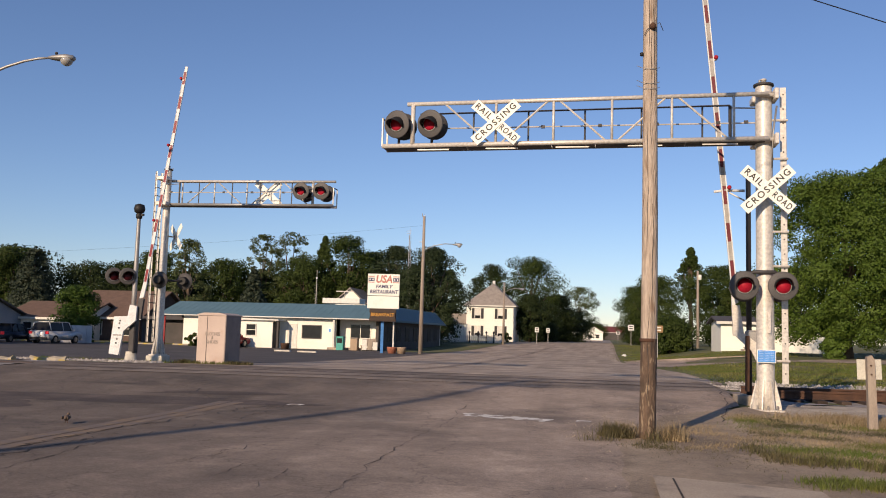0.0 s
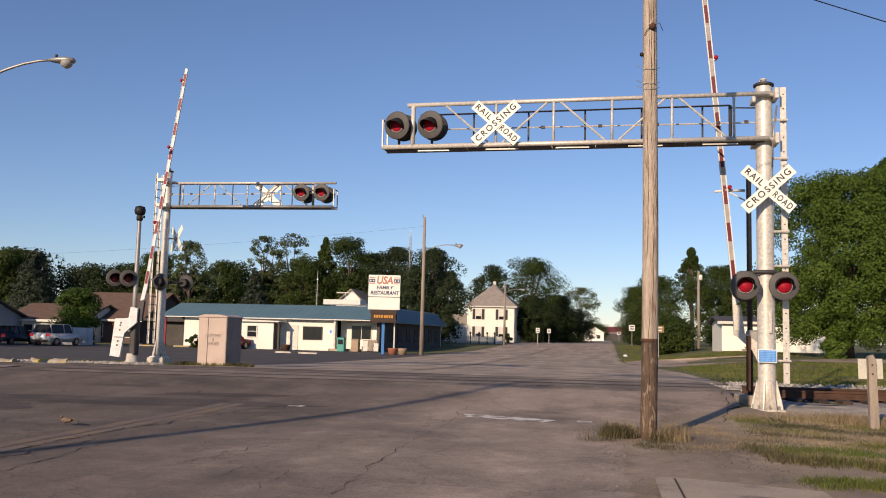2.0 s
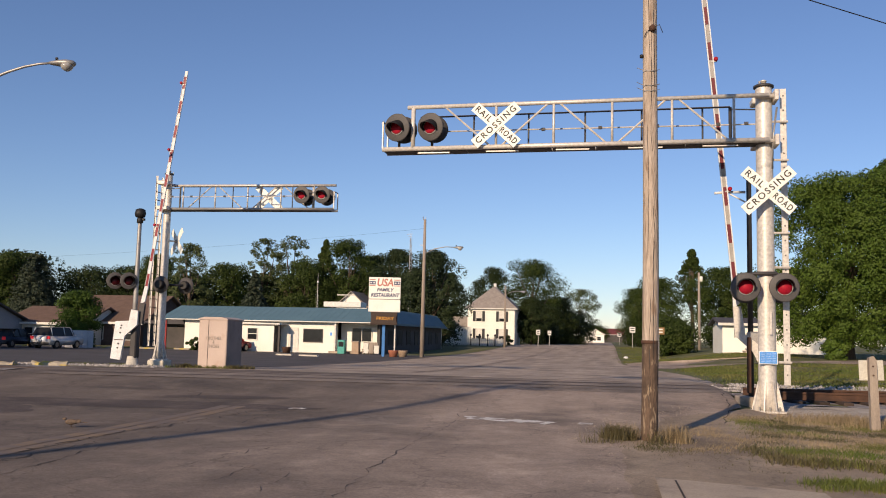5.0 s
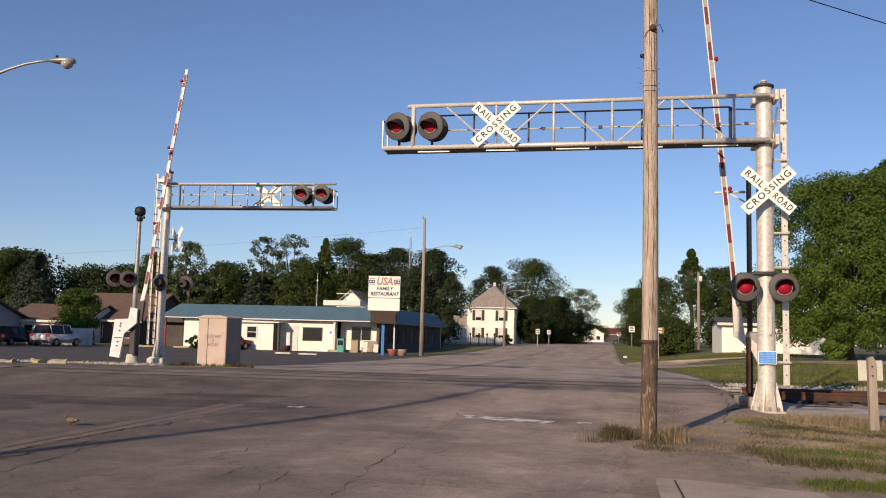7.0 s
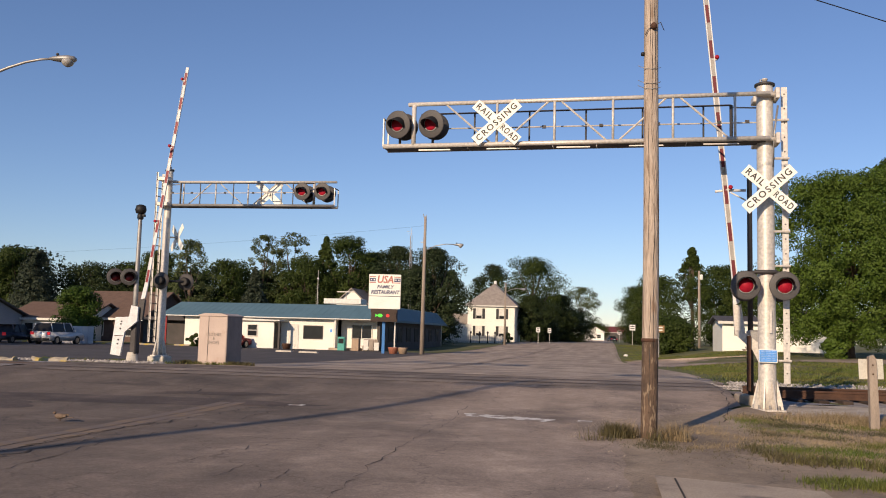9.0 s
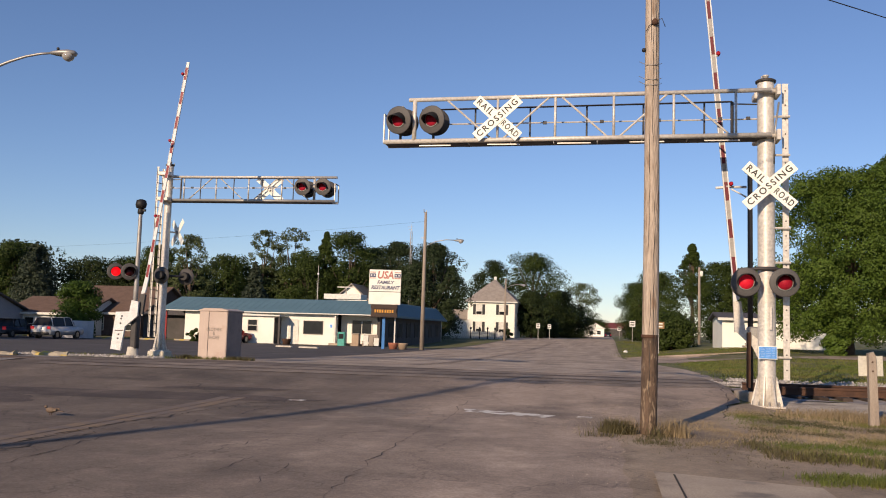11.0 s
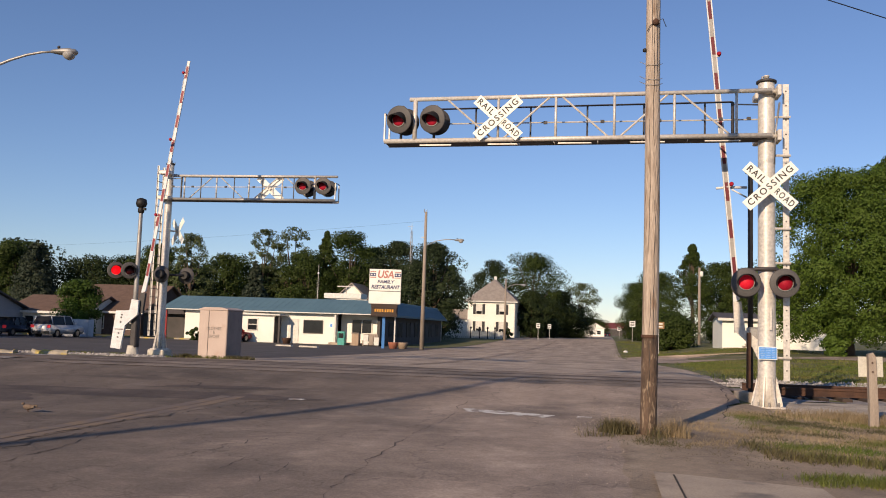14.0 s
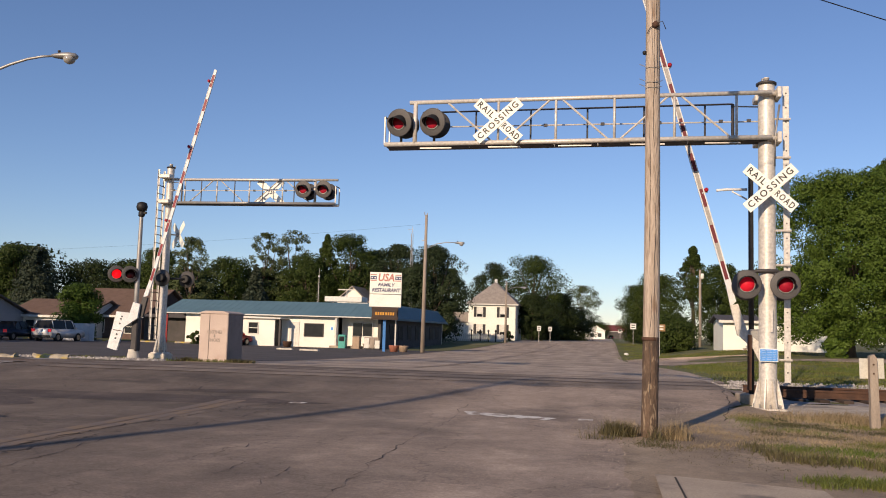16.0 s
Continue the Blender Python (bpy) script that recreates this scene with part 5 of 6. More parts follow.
    part("vent_bar", box(-25.9, 80.97, 5.15, -24.1, 81.03, 5.25), "galv", ac)
    an = part("antenna_mast", tube((-27.65, 80.3, 3.9), (-27.65, 80.3, 7.2), 0.04, 0.02, 6), "galv", r, "thin lattice antenna mast")
    for i in range(8):
        part("lattice", tube((-27.85, 80.3, 3.9 + 0.25 * i), (-27.5, 80.3, 4.1 + 0.25 * i), 0.015, seg=4), "galv", an)
    part("beacon", lathe([(0.03, 0), (0.1, 0.05), (0.1, 0.15), (0.03, 0.2)], 10, at=(-27.65, 80.3, 6.3)), "white_plain", an)
    tower = thing("antenna_tower", "thin lattice antenna tower behind the restaurant", "antenna", standing(-23.8, 103.0))
    for k in range(3):
        a = 2 * math.pi * k / 3
        part("leg", tube((0.2 * math.cos(a), 0.2 * math.sin(a), -0.3), (0.12 * math.cos(a), 0.12 * math.sin(a), 13.2), 0.03, seg=5), "galv", tower)
    for k in range(26):
        a, b = 2 * math.pi * k / 3, 2 * math.pi * (k + 1) / 3
        part("lattice", tube((0.17 * math.cos(a), 0.17 * math.sin(a), 0.5 * k), (0.17 * math.cos(b), 0.17 * math.sin(b), 0.5 * k + 0.5), 0.018, seg=4), "galv", tower)
    part("mast_tip", tube((0, 0, 13.2), (0, 0, 14.1), 0.03, 0.015, 6), "galv", tower)
    for z, w in ((13.7, 0.5), (13.4, 0.35)):
        part("aerial", tube((-w, 0, z), (w * 0.4, 0, z + 0.05), 0.02, seg=5), "galv", tower)
    # step, bins, pots and machines along the porch
    def small(name, x, y, bm, mat, label, cat):
        t = thing(name, label, cat, standing(x, y))
        part("body", bm, mat, t)
        return t
    z = zf + 0.2
    t = small("newspaper_box", -21.7, 69.6, box(-0.3, -0.25, 0, 0.3, 0.25, 1.15, 0.03), "teal", "teal newspaper vending box on the porch", "newspaper box")
    part("window", box(-0.22, -0.262, 0.6, 0.22, -0.252, 1.0), "glass", t)
    t = small("trash_bin", -20.5, 69.7, box(-0.3, -0.3, 0, 0.3, 0.3, 1.0, 0.04), "tan", "tan square trash bin", "bin")
    part("lid", box(-0.33, -0.33, 1.0, 0.33, 0.33, 1.08, 0.02), "wood_far", t)
    t = small("bench", -19.4, 69.9, box(-0.6, -0.3, 0.4, 0.6, 0.3, 0.46), "wood_far", "brown wooden bench on the porch", "bench")
    for x in (-0.5, 0.5):
        part("leg", box(x - 0.04, -0.28, 0, x + 0.04, 0.28, 0.4), "wood_far", t)
    part("backrest", box(-0.6, 0.26, 0.46, 0.6, 0.32, 1.0), "wood_far", t)
    for i in range(3):
        t = small("menu_stand", -19.6 + 0.45 * i, 69.5, box(-0.2, -0.03, 0.1, 0.2, 0.03, 0.95 - 0.1 * i, 0.01), ("trim", "wood_far", "trim")[i], "small framed stand by the entrance", "stand")
        for x in (-0.15, 0.15):
            part("foot", box(x - 0.02, -0.1, 0, x + 0.02, 0.1, 0.1), "dark_steel", t)
    for x, y, mat, lab in ((-15.9, 63.9, "terracotta", "large terracotta flower pot"), (-15.2, 64.1, "tan", "brown wooden barrel planter"), (-25.6, 67.2, "rust", "small dark brown planter by the entry")):
        t = thing("planter", lab, "planter", standing(x, y))
        part("pot", lathe([(0.28, 0), (0.38, 0.45), (0.4, 0.5), (0.34, 0.5)], 14), mat, t)
    for x, y, n in ((-22.3, 59.7, 1.3), (-20.2, 59.0, 1.5)):
        t = thing("parking_stop", "low white concrete parking stop", "parking stop", standing(x - 0.6, y, 0, 0, -8), "parking stops")
        part("block", prism([(-n / 2, 0), (n / 2, 0), (n / 2 - 0.05, 0.13), (-n / 2 + 0.05, 0.13)], -0.12, 0.12), "concrete_white", t)
    for x, y in ((-44.6, 66.0), (-41.4, 67.0), (-38.0, 67.9), (-35.2, 68.7), (-32.8, 69.0), (-47.6, 65.3)):
        t = thing("parking_stop", "low yellow painted parking stop", "parking stop", standing(x, y, 0, 0, 12), "parking stops")
        part("block", prism([(-0.95, 0), (0.95, 0), (0.9, 0.15), (-0.9, 0.15)], -0.1, 0.1), "yellow_paint", t)
    for x, y, n in ((-18.6, 24.2, 1.1), (-17.1, 24.6, 1.2), (-20.6, 23.9, 1.8)):
        t = thing("parking_stop", "broken yellow concrete block by the track", "parking stop", standing(x, y, 0, 0, 4), "parking stops")
        bm = bmesh.new()
        cols = [(-n / 2 + n * k / 9, 0.13 + 0.09 * noise.noise(Vector((x + k * 0.9, y, 0))), 0.14 + 0.08 * noise.noise(Vector((x, y + k * 1.1, 4)))) for k in range(10)]
        rings = [[bm.verts.new((cx, dy * dep, z)) for dy, z in ((-1.3, -0.05), (-1, hgt * 0.7), (-0.4, hgt), (0.5, hgt * 0.92), (1.2, -0.05))] for cx, hgt, dep in cols]
        for a, b in zip(rings, rings[1:]):
            for k in range(4):
                bm.faces.new((a[k], a[k + 1], b[k + 1], b[k]))
        bm.faces.new(rings[0])
        bm.faces.new(rings[-1][::-1])
        part("block", bm, "yellow_paint", t)


restaurant()


def pylon_sign():
    s = thing("pylon_sign", "white roadside restaurant sign on a blue post", "sign", standing(-16.68, 63.9, 0, 0, 11))
    part("post", box(-0.11, -0.11, -0.2, 0.11, 0.11, 2.4, 0.01), "blue_post", s, "blue steel post")
    part("back_post", box(0.78, 0.2, -0.2, 0.88, 0.3, 2.4), "trim", s)
    top = part("upper_panel", box(-1.2, -0.14, 4.34, 1.2, 0.14, 5.98, 0.02), "sign_white", s, "white panel with red and blue lettering")
    low = part("lower_panel", box(-1.2, -0.14, 3.36, 1.2, 0.14, 4.3, 0.02), "sign_white", s, "blank white panel")
    lettering("lettering", "USA", 0.78, "sign_red", top, pose(0.0, -0.146, 5.56), 0.004, 1.22, 0.2, 0.03)
    lettering("lettering", "FAMILY", 0.34, "sign_navy", top, pose(0.02, -0.146, 5.02), 0.004, 1.3, 0.2, 0.03)
    lettering("lettering", "RESTAURANT", 0.38, "sign_navy", top, pose(0.02, -0.146, 4.62), 0.004, 2.16, 0.2, 0.035)
    for sx in (-1, 1):
        part("emblem", box(sx * 0.93 - 0.23, -0.147, 5.42, sx * 0.93 + 0.23, -0.142, 5.68), "sign_navy", top)
        for zz in (5.78, 5.34):
            part("stripe", box(sx * 0.93 - 0.23, -0.147, zz - 0.03, sx * 0.93 + 0.23, -0.142, zz + 0.03), "sign_red", top)
        for k in (-0.11, 0.11):
            part("star", lathe([(0.07, 0.0), (0.07, 0.004)], 5, "Y", at=(sx * 0.93 + k, -0.148, 5.55)), "white_plain", top)
    case = part("message_case", box(-0.98, 0.06, 2.4, 1.0, 0.2, 3.34), "led_case", s, "dark brown message display")
    part("case_edge", box(-0.98, -0.42, 3.26, 1.0, 0.06, 3.34), "led_case", s)
    part("case_edge", box(-0.98, -0.42, 2.4, 1.0, 0.06, 2.46), "led_case", s)
    for z0, z1 in ((2.46, 2.64), (3.06, 3.26)):
        part("case_frame", box(-0.98, -0.45, z0, 1.0, -0.423, z1), "led_case", s)
    bm = bmesh.new()
    q = 0.3 / math.cos(math.pi / 5)
    ends = [[bm.verts.new((x, -q * math.cos(2 * math.pi * (k + 0.5) / 5), -q * math.sin(2 * math.pi * (k + 0.5) / 5))) for k in range(5)] for x in (-0.93, 0.93)]
    for k in range(5):
        bm.faces.new((ends[0][k], ends[0][(k + 1) % 5], ends[1][(k + 1) % 5], ends[1][k]))
    bm.faces.new(ends[0])
    bm.faces.new(ends[1][::-1])
    drum = part("message_drum", bm, "led_case", s, "turning five-sided message panel", m=pose(0, -0.12, 2.86))
    side = [Matrix.Rotation(radians(72 * k), 4, "X") for k in range(5)]
    lettering("lettering", "BREAKFAST", 0.34, "led_amber", drum, side[0] @ pose(0.0, -0.305, 0.03), 0.003, 1.75)
    for k in range(8):
        part("writing_bar", box(-0.7 + 0.18 * k + 0.04 * (k > 3), -0.306, -0.12, -0.58 + 0.18 * k + 0.04 * (k > 3), -0.302, 0.1), "led_amber", drum, m=side[1])
    lettering("lettering", "FRIDAY", 0.34, "led_amber", drum, side[2] @ pose(0.1, -0.305, 0.0), 0.003, 1.3)
    part("picture", prism([(-0.62, 0.14), (-0.5, 0.02), (-0.38, 0.12), (-0.2, 0.13), (-0.04, 0.0), (-0.2, -0.13), (-0.38, -0.12), (-0.5, -0.02), (-0.62, -0.14)], -0.306, -0.302), "led_green", drum, "green lit fish shape", m=side[4])
    part("picture", lathe([(0.13, 0.0), (0.13, 0.005)], 12, "Y", at=(0.3, -0.302, 0.0)), "led_red", drum, m=side[4])
    return drum


DRUM = pylon_sign()


# ---- houses and sheds ----
def shuttered(parent, x, z, y, w=0.85, h=1.5):
    win = window_unit(parent, x - w / 2, x + w / 2, z, z + h, y, (1, 2), depth=0.08)
    part("blind", box(x - w / 2, y - 0.0215, z + h * 0.3, x + w / 2, y - 0.0205, z + h), "trim", win, "pale window blind")
    for s in (-1, 1):
        c = x + s * (w / 2 + 0.3)
        part("shutter", box(c - 0.21, y - 0.06, z - 0.05, c + 0.21, y - 0.01, z + h + 0.05), "shutter", win, "black shutter")


def white_house():
    h = thing("house", "white two-storey house with black shutters", "house", standing(-17.9, 134.0))
    w = 3.7
    part("wall", box(-w, 0, -0.5, w, 8.0, 5.6), "siding", h, "white clapboard walls")
    for i in range(24):
        z = 0.1 + i * 0.225
        part("clapboard", prism([(-w, z), (w, z), (w, z + 0.21), (-w, z + 0.21)], -0.03, 0.0), "siding", h)
    bm = bmesh.new()
    e = 0.4
    V = [bm.verts.new(v) for v in ((-w - e, -e, 5.5), (w + e, -e, 5.5), (w + e, 8 + e, 5.5), (-w - e, 8 + e, 5.5), (-0.15, 3.6, 9.1), (0.15, 4.2, 9.1))]
    for f in ((0, 1, 5, 4), (1, 2, 5), (2, 3, 4, 5), (3, 0, 4), (3, 2, 1, 0)):
        bm.faces.new([V[i] for i in f])
    part("roof", bm, "roof_grey", h, "grey shingled hip roof")
    part("chimney", box(-0.2, 3.9, 8.4, 0.2, 4.3, 9.6), "trim", h)
    part("fascia", box(-w - e, -e - 0.05, 5.35, w + e, -e, 5.52), "trim", h)
    for x in (-1.9, 1.7):
        shuttered(h, x, 3.5, -0.03)
        shuttered(h, x, 0.8, -0.03)
    part("downpipe", tube((w - 0.08, -0.08, -0.3), (w - 0.08, -0.08, 5.4), 0.05, seg=6), "trim", h)
    part("annex", box(-w - 4.8, 1.5, -0.5, -w, 7.0, 2.6), "siding", h, "low white annex")
    part("annex_roof", prism([(-w - 5.0, 2.6), (-w, 2.6), (-w, 4.2), (-w - 2.4, 4.2)], 1.2, 7.2), "roof_grey", h)
    window_unit(h, -w - 2.8, -w - 1.9, 0.8, 1.9, 1.5, (1, 2))


def white_fence():
    f = thing("fence", "white picket fence with dark posts", "fence", standing(-21.5, 118.4, 0, 0, 8))
    for i in range(26):
        part("picket", box(0.28 * i, 0, -0.2, 0.28 * i + 0.22, 0.04, 0.95 + 0.12 * (i % 2)), "trim", f)
    part("fence_rail", box(0, 0.04, 0.2, 7.4, 0.09, 0.3), "trim", f)
    part("fence_rail", box(0, 0.04, 0.7, 7.4, 0.09, 0.8), "trim", f)
    for x in (2.9, 4.1, 5.2, 6.2):
        part("dark_post", tube((x, -0.35, -0.2), (x, -0.35, 1.3), 0.07, seg=8), "hood", f)
        part("post_knob", lathe([(0.05, 1.28), (0.14, 1.34), (0.14, 1.5), (0.03, 1.6)], 10, at=(x, -0.35, 0)), "hood", f)


def gable_house(name, x0, x1, y0, y1, wall, ridge, wall_mat, roof_mat, label, windows=(), along="x", cat="house"):
    h = thing(name, label, cat, standing((x0 + x1) / 2, y0))
    w, d = (x1 - x0) / 2, y1 - y0
    part("wall", box(-w, 0, -0.6, w, d, wall), wall_mat, h)
    bm = bmesh.new()
    e = 0.4
    if along == "x":
        for pr in ([(-e, wall - 0.12), (-e, wall), (d / 2, ridge), (d + e, wall), (d + e, wall - 0.12), (d / 2, ridge - 0.15)],):
            a = [bm.verts.new((-w - e, y, z)) for y, z in pr]
            b = [bm.verts.new((w + e, y, z)) for y, z in pr]
            n = len(pr)
            bm.faces.new(a)
            bm.faces.new(b[::-1])
            for i in range(n):
                bm.faces.new((a[i], b[i], b[(i + 1) % n], a[(i + 1) % n]))
        part("roof", bm, roof_mat, h)
        for s in (-1, 1):
            g = bmesh.new()
            g.faces.new([g.verts.new((s * w * 0.999, y, z)) for y, z in ((0, wall - 0.1), (d, wall - 0.1), (d / 2, ridge - 0.16))])
            part("gable", g, wall_mat, h)
    else:
        prism([(-w - e, wall - 0.12), (-w - e, wall), (0, ridge), (w + e, wall), (w + e, wall - 0.12), (0, ridge - 0.15)], -e, d + e, bm=bm)
        part("roof", bm, roof_mat, h)
        part("gable", prism([(-w, wall - 0.1), (w, wall - 0.1), (0, ridge - 0.17)], 0.0, 0.15), wall_mat, h)
    part("fascia", box(-w - e, -e - 0.04, wall - 0.2, w + e, -e, wall + 0.02), "trim", h)
    for x, z, ww, hh in windows:
        window_unit(h, x, x + ww, z, z + hh, 0.0, (1, 2))
    return h


white_house()
white_fence()
gable_house("house", -54.0, -45.3, 79.0, 90.0, 2.3, 5.2, "brick_brown", "roof_brown", "bungalow with brown walls darkened by painted shade and brown shingled roof", ((2.6, 0.6, 1.0, 1.2), (-0.6, 0.6, 0.9, 1.2), (-3.4, 0.6, 1.0, 1.2)))
gable_house("house", -57.5, -49.5, 75.5, 84.0, 2.1, 3.8, "wall_white", "roof_brown", "low white wing with brown shingled roof", ((2.5, 0.4, 0.9, 1.2), (-2.0, 0.4, 0.9, 1.2)))
gable_house("garage", -69.2, -55.8, 67.0, 76.0, 2.2, 3.9, "wall_blue", "roof_dark", "pale garage with dark shingled roof", ((1.5, 0.6, 0.9, 0.9),), cat="garage")
gable_house("house", -33.0, -27.6, 100.5, 110.5, 3.9, 6.6, "siding", "roof_grey", "white house behind the restaurant", (), "y")
gable_house("garage", 9.2, 12.0, 75.2, 82.0, 2.45, 3.0, "siding", "roof_dark", "small white garage on the lawn", (), cat="garage")
gable_house("shed", 12.4, 20.5, 79.5, 86.0, 2.5, 3.1, "siding", "roof_grey", "long low white shed behind the tree", (), cat="shed")
gable_house("house", -8.3, -1.6, 305.0, 318.0, 3.0, 5.0, "siding", "roof_grey", "distant white building at the street's end", ((-1.5, 0.8, 1.2, 1.2), (1.0, 0.8, 1.2, 1.2)), "y")
gable_house("barn", -9.0, 16.0, 428.0, 446.0, 3.6, 6.6, "wall_dark", "barn_red", "distant long barn with red roof", (), cat="barn")
gable_house("house", -13.5, -8.5, 196.0, 206.0, 3.0, 5.0, "siding", "roof_grey", "distant white house among trees", ((-1.0, 0.8, 0.9, 1.1),))
gable_house("house", 22.0, 30.0, 128.0, 138.0, 3.0, 5.5, "siding", "roof_grey", "white house half hidden by trees", ())
stair = thing("outdoor_stair", "small white wooden stair beside the garage", "stair", standing(11.0, 74.3))
for i in range(5):
    part("step", box(-0.5 + 0.22 * i, 0, 0.18 * i, -0.28 + 0.22 * i, 0.8, 0.18 * i + 0.05), "wood_grey", stair)
part("stringer", prism([(-0.5, -0.1), (-0.3, -0.1), (0.75, 0.85), (0.55, 0.85)], -0.05, 0.0), "wood_grey", stair)
fence = thing("fence", "plain white board fence beside the parked cars", "fence", standing(-45.0, 65.0, 0, 0, 12))
for i in range(7):
    part("panel", box(0.46 * i, 0, -0.2, 0.46 * i + 0.44, 0.05, 1.45), "fence_grey", fence)


# ---- vehicles ----
def car(name, m, paint, label, L=4.6, W=1.8, H=1.65, suv=True):
    c = thing(name, label, "car", m)
    h0 = 0.28
    belt = H * 0.6
    body = [(-L / 2, h0 + 0.12), (-L / 2 + 0.05, h0), (L / 2 - 0.1, h0), (L / 2, h0 + 0.15), (L / 2, h0 + 0.4), (L / 2 - 0.12, belt - 0.12), (L / 2 - 1.15, belt), (-L / 2 + 0.06, belt + 0.02), (-L / 2, belt - 0.2)]
    bm = prism(body, -W / 2, W / 2)
    bmesh.ops.bevel(bm, geom=bm.edges[:], offset=0.06, segments=2, affect="EDGES")
    part("body", bm, paint, c, smooth=True)
    rear = -L / 2 + (0.12 if suv else 0.95)
    cab = [(rear, belt), (rear + (0.25 if suv else 0.65), H - 0.06), (rear + 0.7, H), (0.35, H), (0.75, H - 0.1), (L / 2 - 1.15, belt)]
    bm = bmesh.new()
    w1 = W / 2 - 0.03
    w2 = W / 2 - 0.22
    ys = [w1 if z < belt + 0.1 else w2 for x, z in cab]
    a = [bm.verts.new((x, -y, z)) for (x, z), y in zip(cab, ys)]
    b = [bm.verts.new((x, y, z)) for (x, z), y in zip(cab, ys)]
    n = len(cab)
    bm.faces.new(a)
    bm.faces.new(b[::-1])
    for i in range(n):
        bm.faces.new((a[i], b[i], b[(i + 1) % n], a[(i + 1) % n]))
    part("cabin", bm, "car_glass", c, "dark tinted windows")
    part("roof_panel", box(rear + 0.5, -w2, H - 0.01, 0.5, w2, H + 0.03, 0.01), paint, c)
    for x in (rear + 0.2, -0.3, 0.55):
        for s in (-1, 1):
            part("pillar", pipe([(x + (0.2 if x > 0 else 0), s * (w1 + 0.005), belt), (x, s * (w2 + 0.01), H - 0.02)], 0.04, 5), paint, c)
    for x in (-L / 2 + 0.85, L / 2 - 0.9):
        for s in (-1, 1):
            y = s * (W / 2 - 0.08)
            wheel = part("wheel", tube((x, y - 0.11, 0.33), (x, y + 0.11, 0.33), 0.33, seg=18), "tyre", c, "black tyre")
            part("rim", tube((x, y - 0.12, 0.33), (x, y + 0.12, 0.33), 0.2, seg=12), "chrome", wheel)
    for s in (-1, 1):
        part("tail_light", box(-L / 2 - 0.02, s * 0.72 - 0.14, belt - 0.25, -L / 2 + 0.05, s * 0.72 + 0.14, belt - 0.02, 0.01), "tail", c)
        part("headlight", box(L / 2 - 0.1, s * 0.7 - 0.16, belt - 0.4, L / 2 + 0.0, s * 0.7 + 0.16, belt - 0.22, 0.01), "trim", c)
        part("mirror", box(0.75, s * (W / 2 + 0.02) - 0.08, belt, 0.9, s * (W / 2 + 0.02) + 0.08, belt + 0.14, 0.02), paint, c)
    part("bumper", box(-L / 2 - 0.06, -W / 2 + 0.08, h0 + 0.05, -L / 2 + 0.06, W / 2 - 0.08, h0 + 0.22, 0.02), "hood" if suv else paint, c)
    part("number_plate", box(-L / 2 - 0.07, -0.18, h0 + 0.3, -L / 2 - 0.03, 0.18, h0 + 0.42), "trim", c)
    return c


car("parked_car", standing(-42.6, 62.0, 0, 0, 88), "car_silver", "silver sport utility car parked in the lot", 4.2, 1.75, 1.65)
car("parked_car", standing(-46.2, 61.4, 0, 0, 96), "car_dark", "dark blue sedan parked in the lot", 4.6, 1.8, 1.45, False)
car("parked_car", standing(-49.4, 61.6, 0, 0, 92), "car_silver", "silver sedan parked at the end of the row", 4.6, 1.8, 1.42, False)
car("parked_car", standing(-30.7, 67.3, 0, 0, 80), "car_red", "red car parked beside the restaurant", 4.4, 1.75, 1.45, False)
FAR_CAR = car("far_car", standing(8.2, 240.8), "car_dark", "dark car driving away along the street", 4.5, 1.8, 1.45, False)


# ---- trees ----
def leaf_cloud(centres, per, size, squash=0.8):
    """Leaves as small bent quads round clump centres (x, y, z, r)."""
    rng = np.random.default_rng(len(centres) * 7 + per)
    verts = []
    mid = sum(c[2] for c in centres) / len(centres) - 1.0
    for cx, cy, cz, r in centres:
        d = rng.normal(size=(per, 3))
        d /= np.linalg.norm(d, axis=1)[:, None]
        rad = r * (0.45 + 0.6 * rng.random(per) ** 0.6)
        p = d * rad[:, None] * np.array([1, 1, squash]) + np.array([cx, cy, cz])
        u = rng.normal(size=(per, 3))
        u /= np.linalg.norm(u, axis=1)[:, None]
        out = p - np.array([0.0, 0.0, mid])
        out /= np.linalg.norm(out, axis=1)[:, None] + 1e-9
        nrm = 0.7 * d + 0.6 * out + 0.5 * rng.normal(size=(per, 3))
        v = np.cross(nrm, u)
        v /= np.linalg.norm(v, axis=1)[:, None] + 1e-9
        u = np.cross(v, nrm)
        u /= np.linalg.norm(u, axis=1)[:, None] + 1e-9
        s = size * (0.6 + 0.8 * rng.random(per))[:, None]
        block = np.stack([p - u * s, p + v * s * 0.55, p + u * s, p - v * s * 0.55], 1).reshape(-1, 3)
        verts.append(block)
    allv = np.concatenate(verts)
    me = bpy.data.meshes.new("crown")
    faces = np.arange(len(allv)).reshape(-1, 4)
    me.from_pydata(allv.tolist(), [], faces.tolist())
    return me


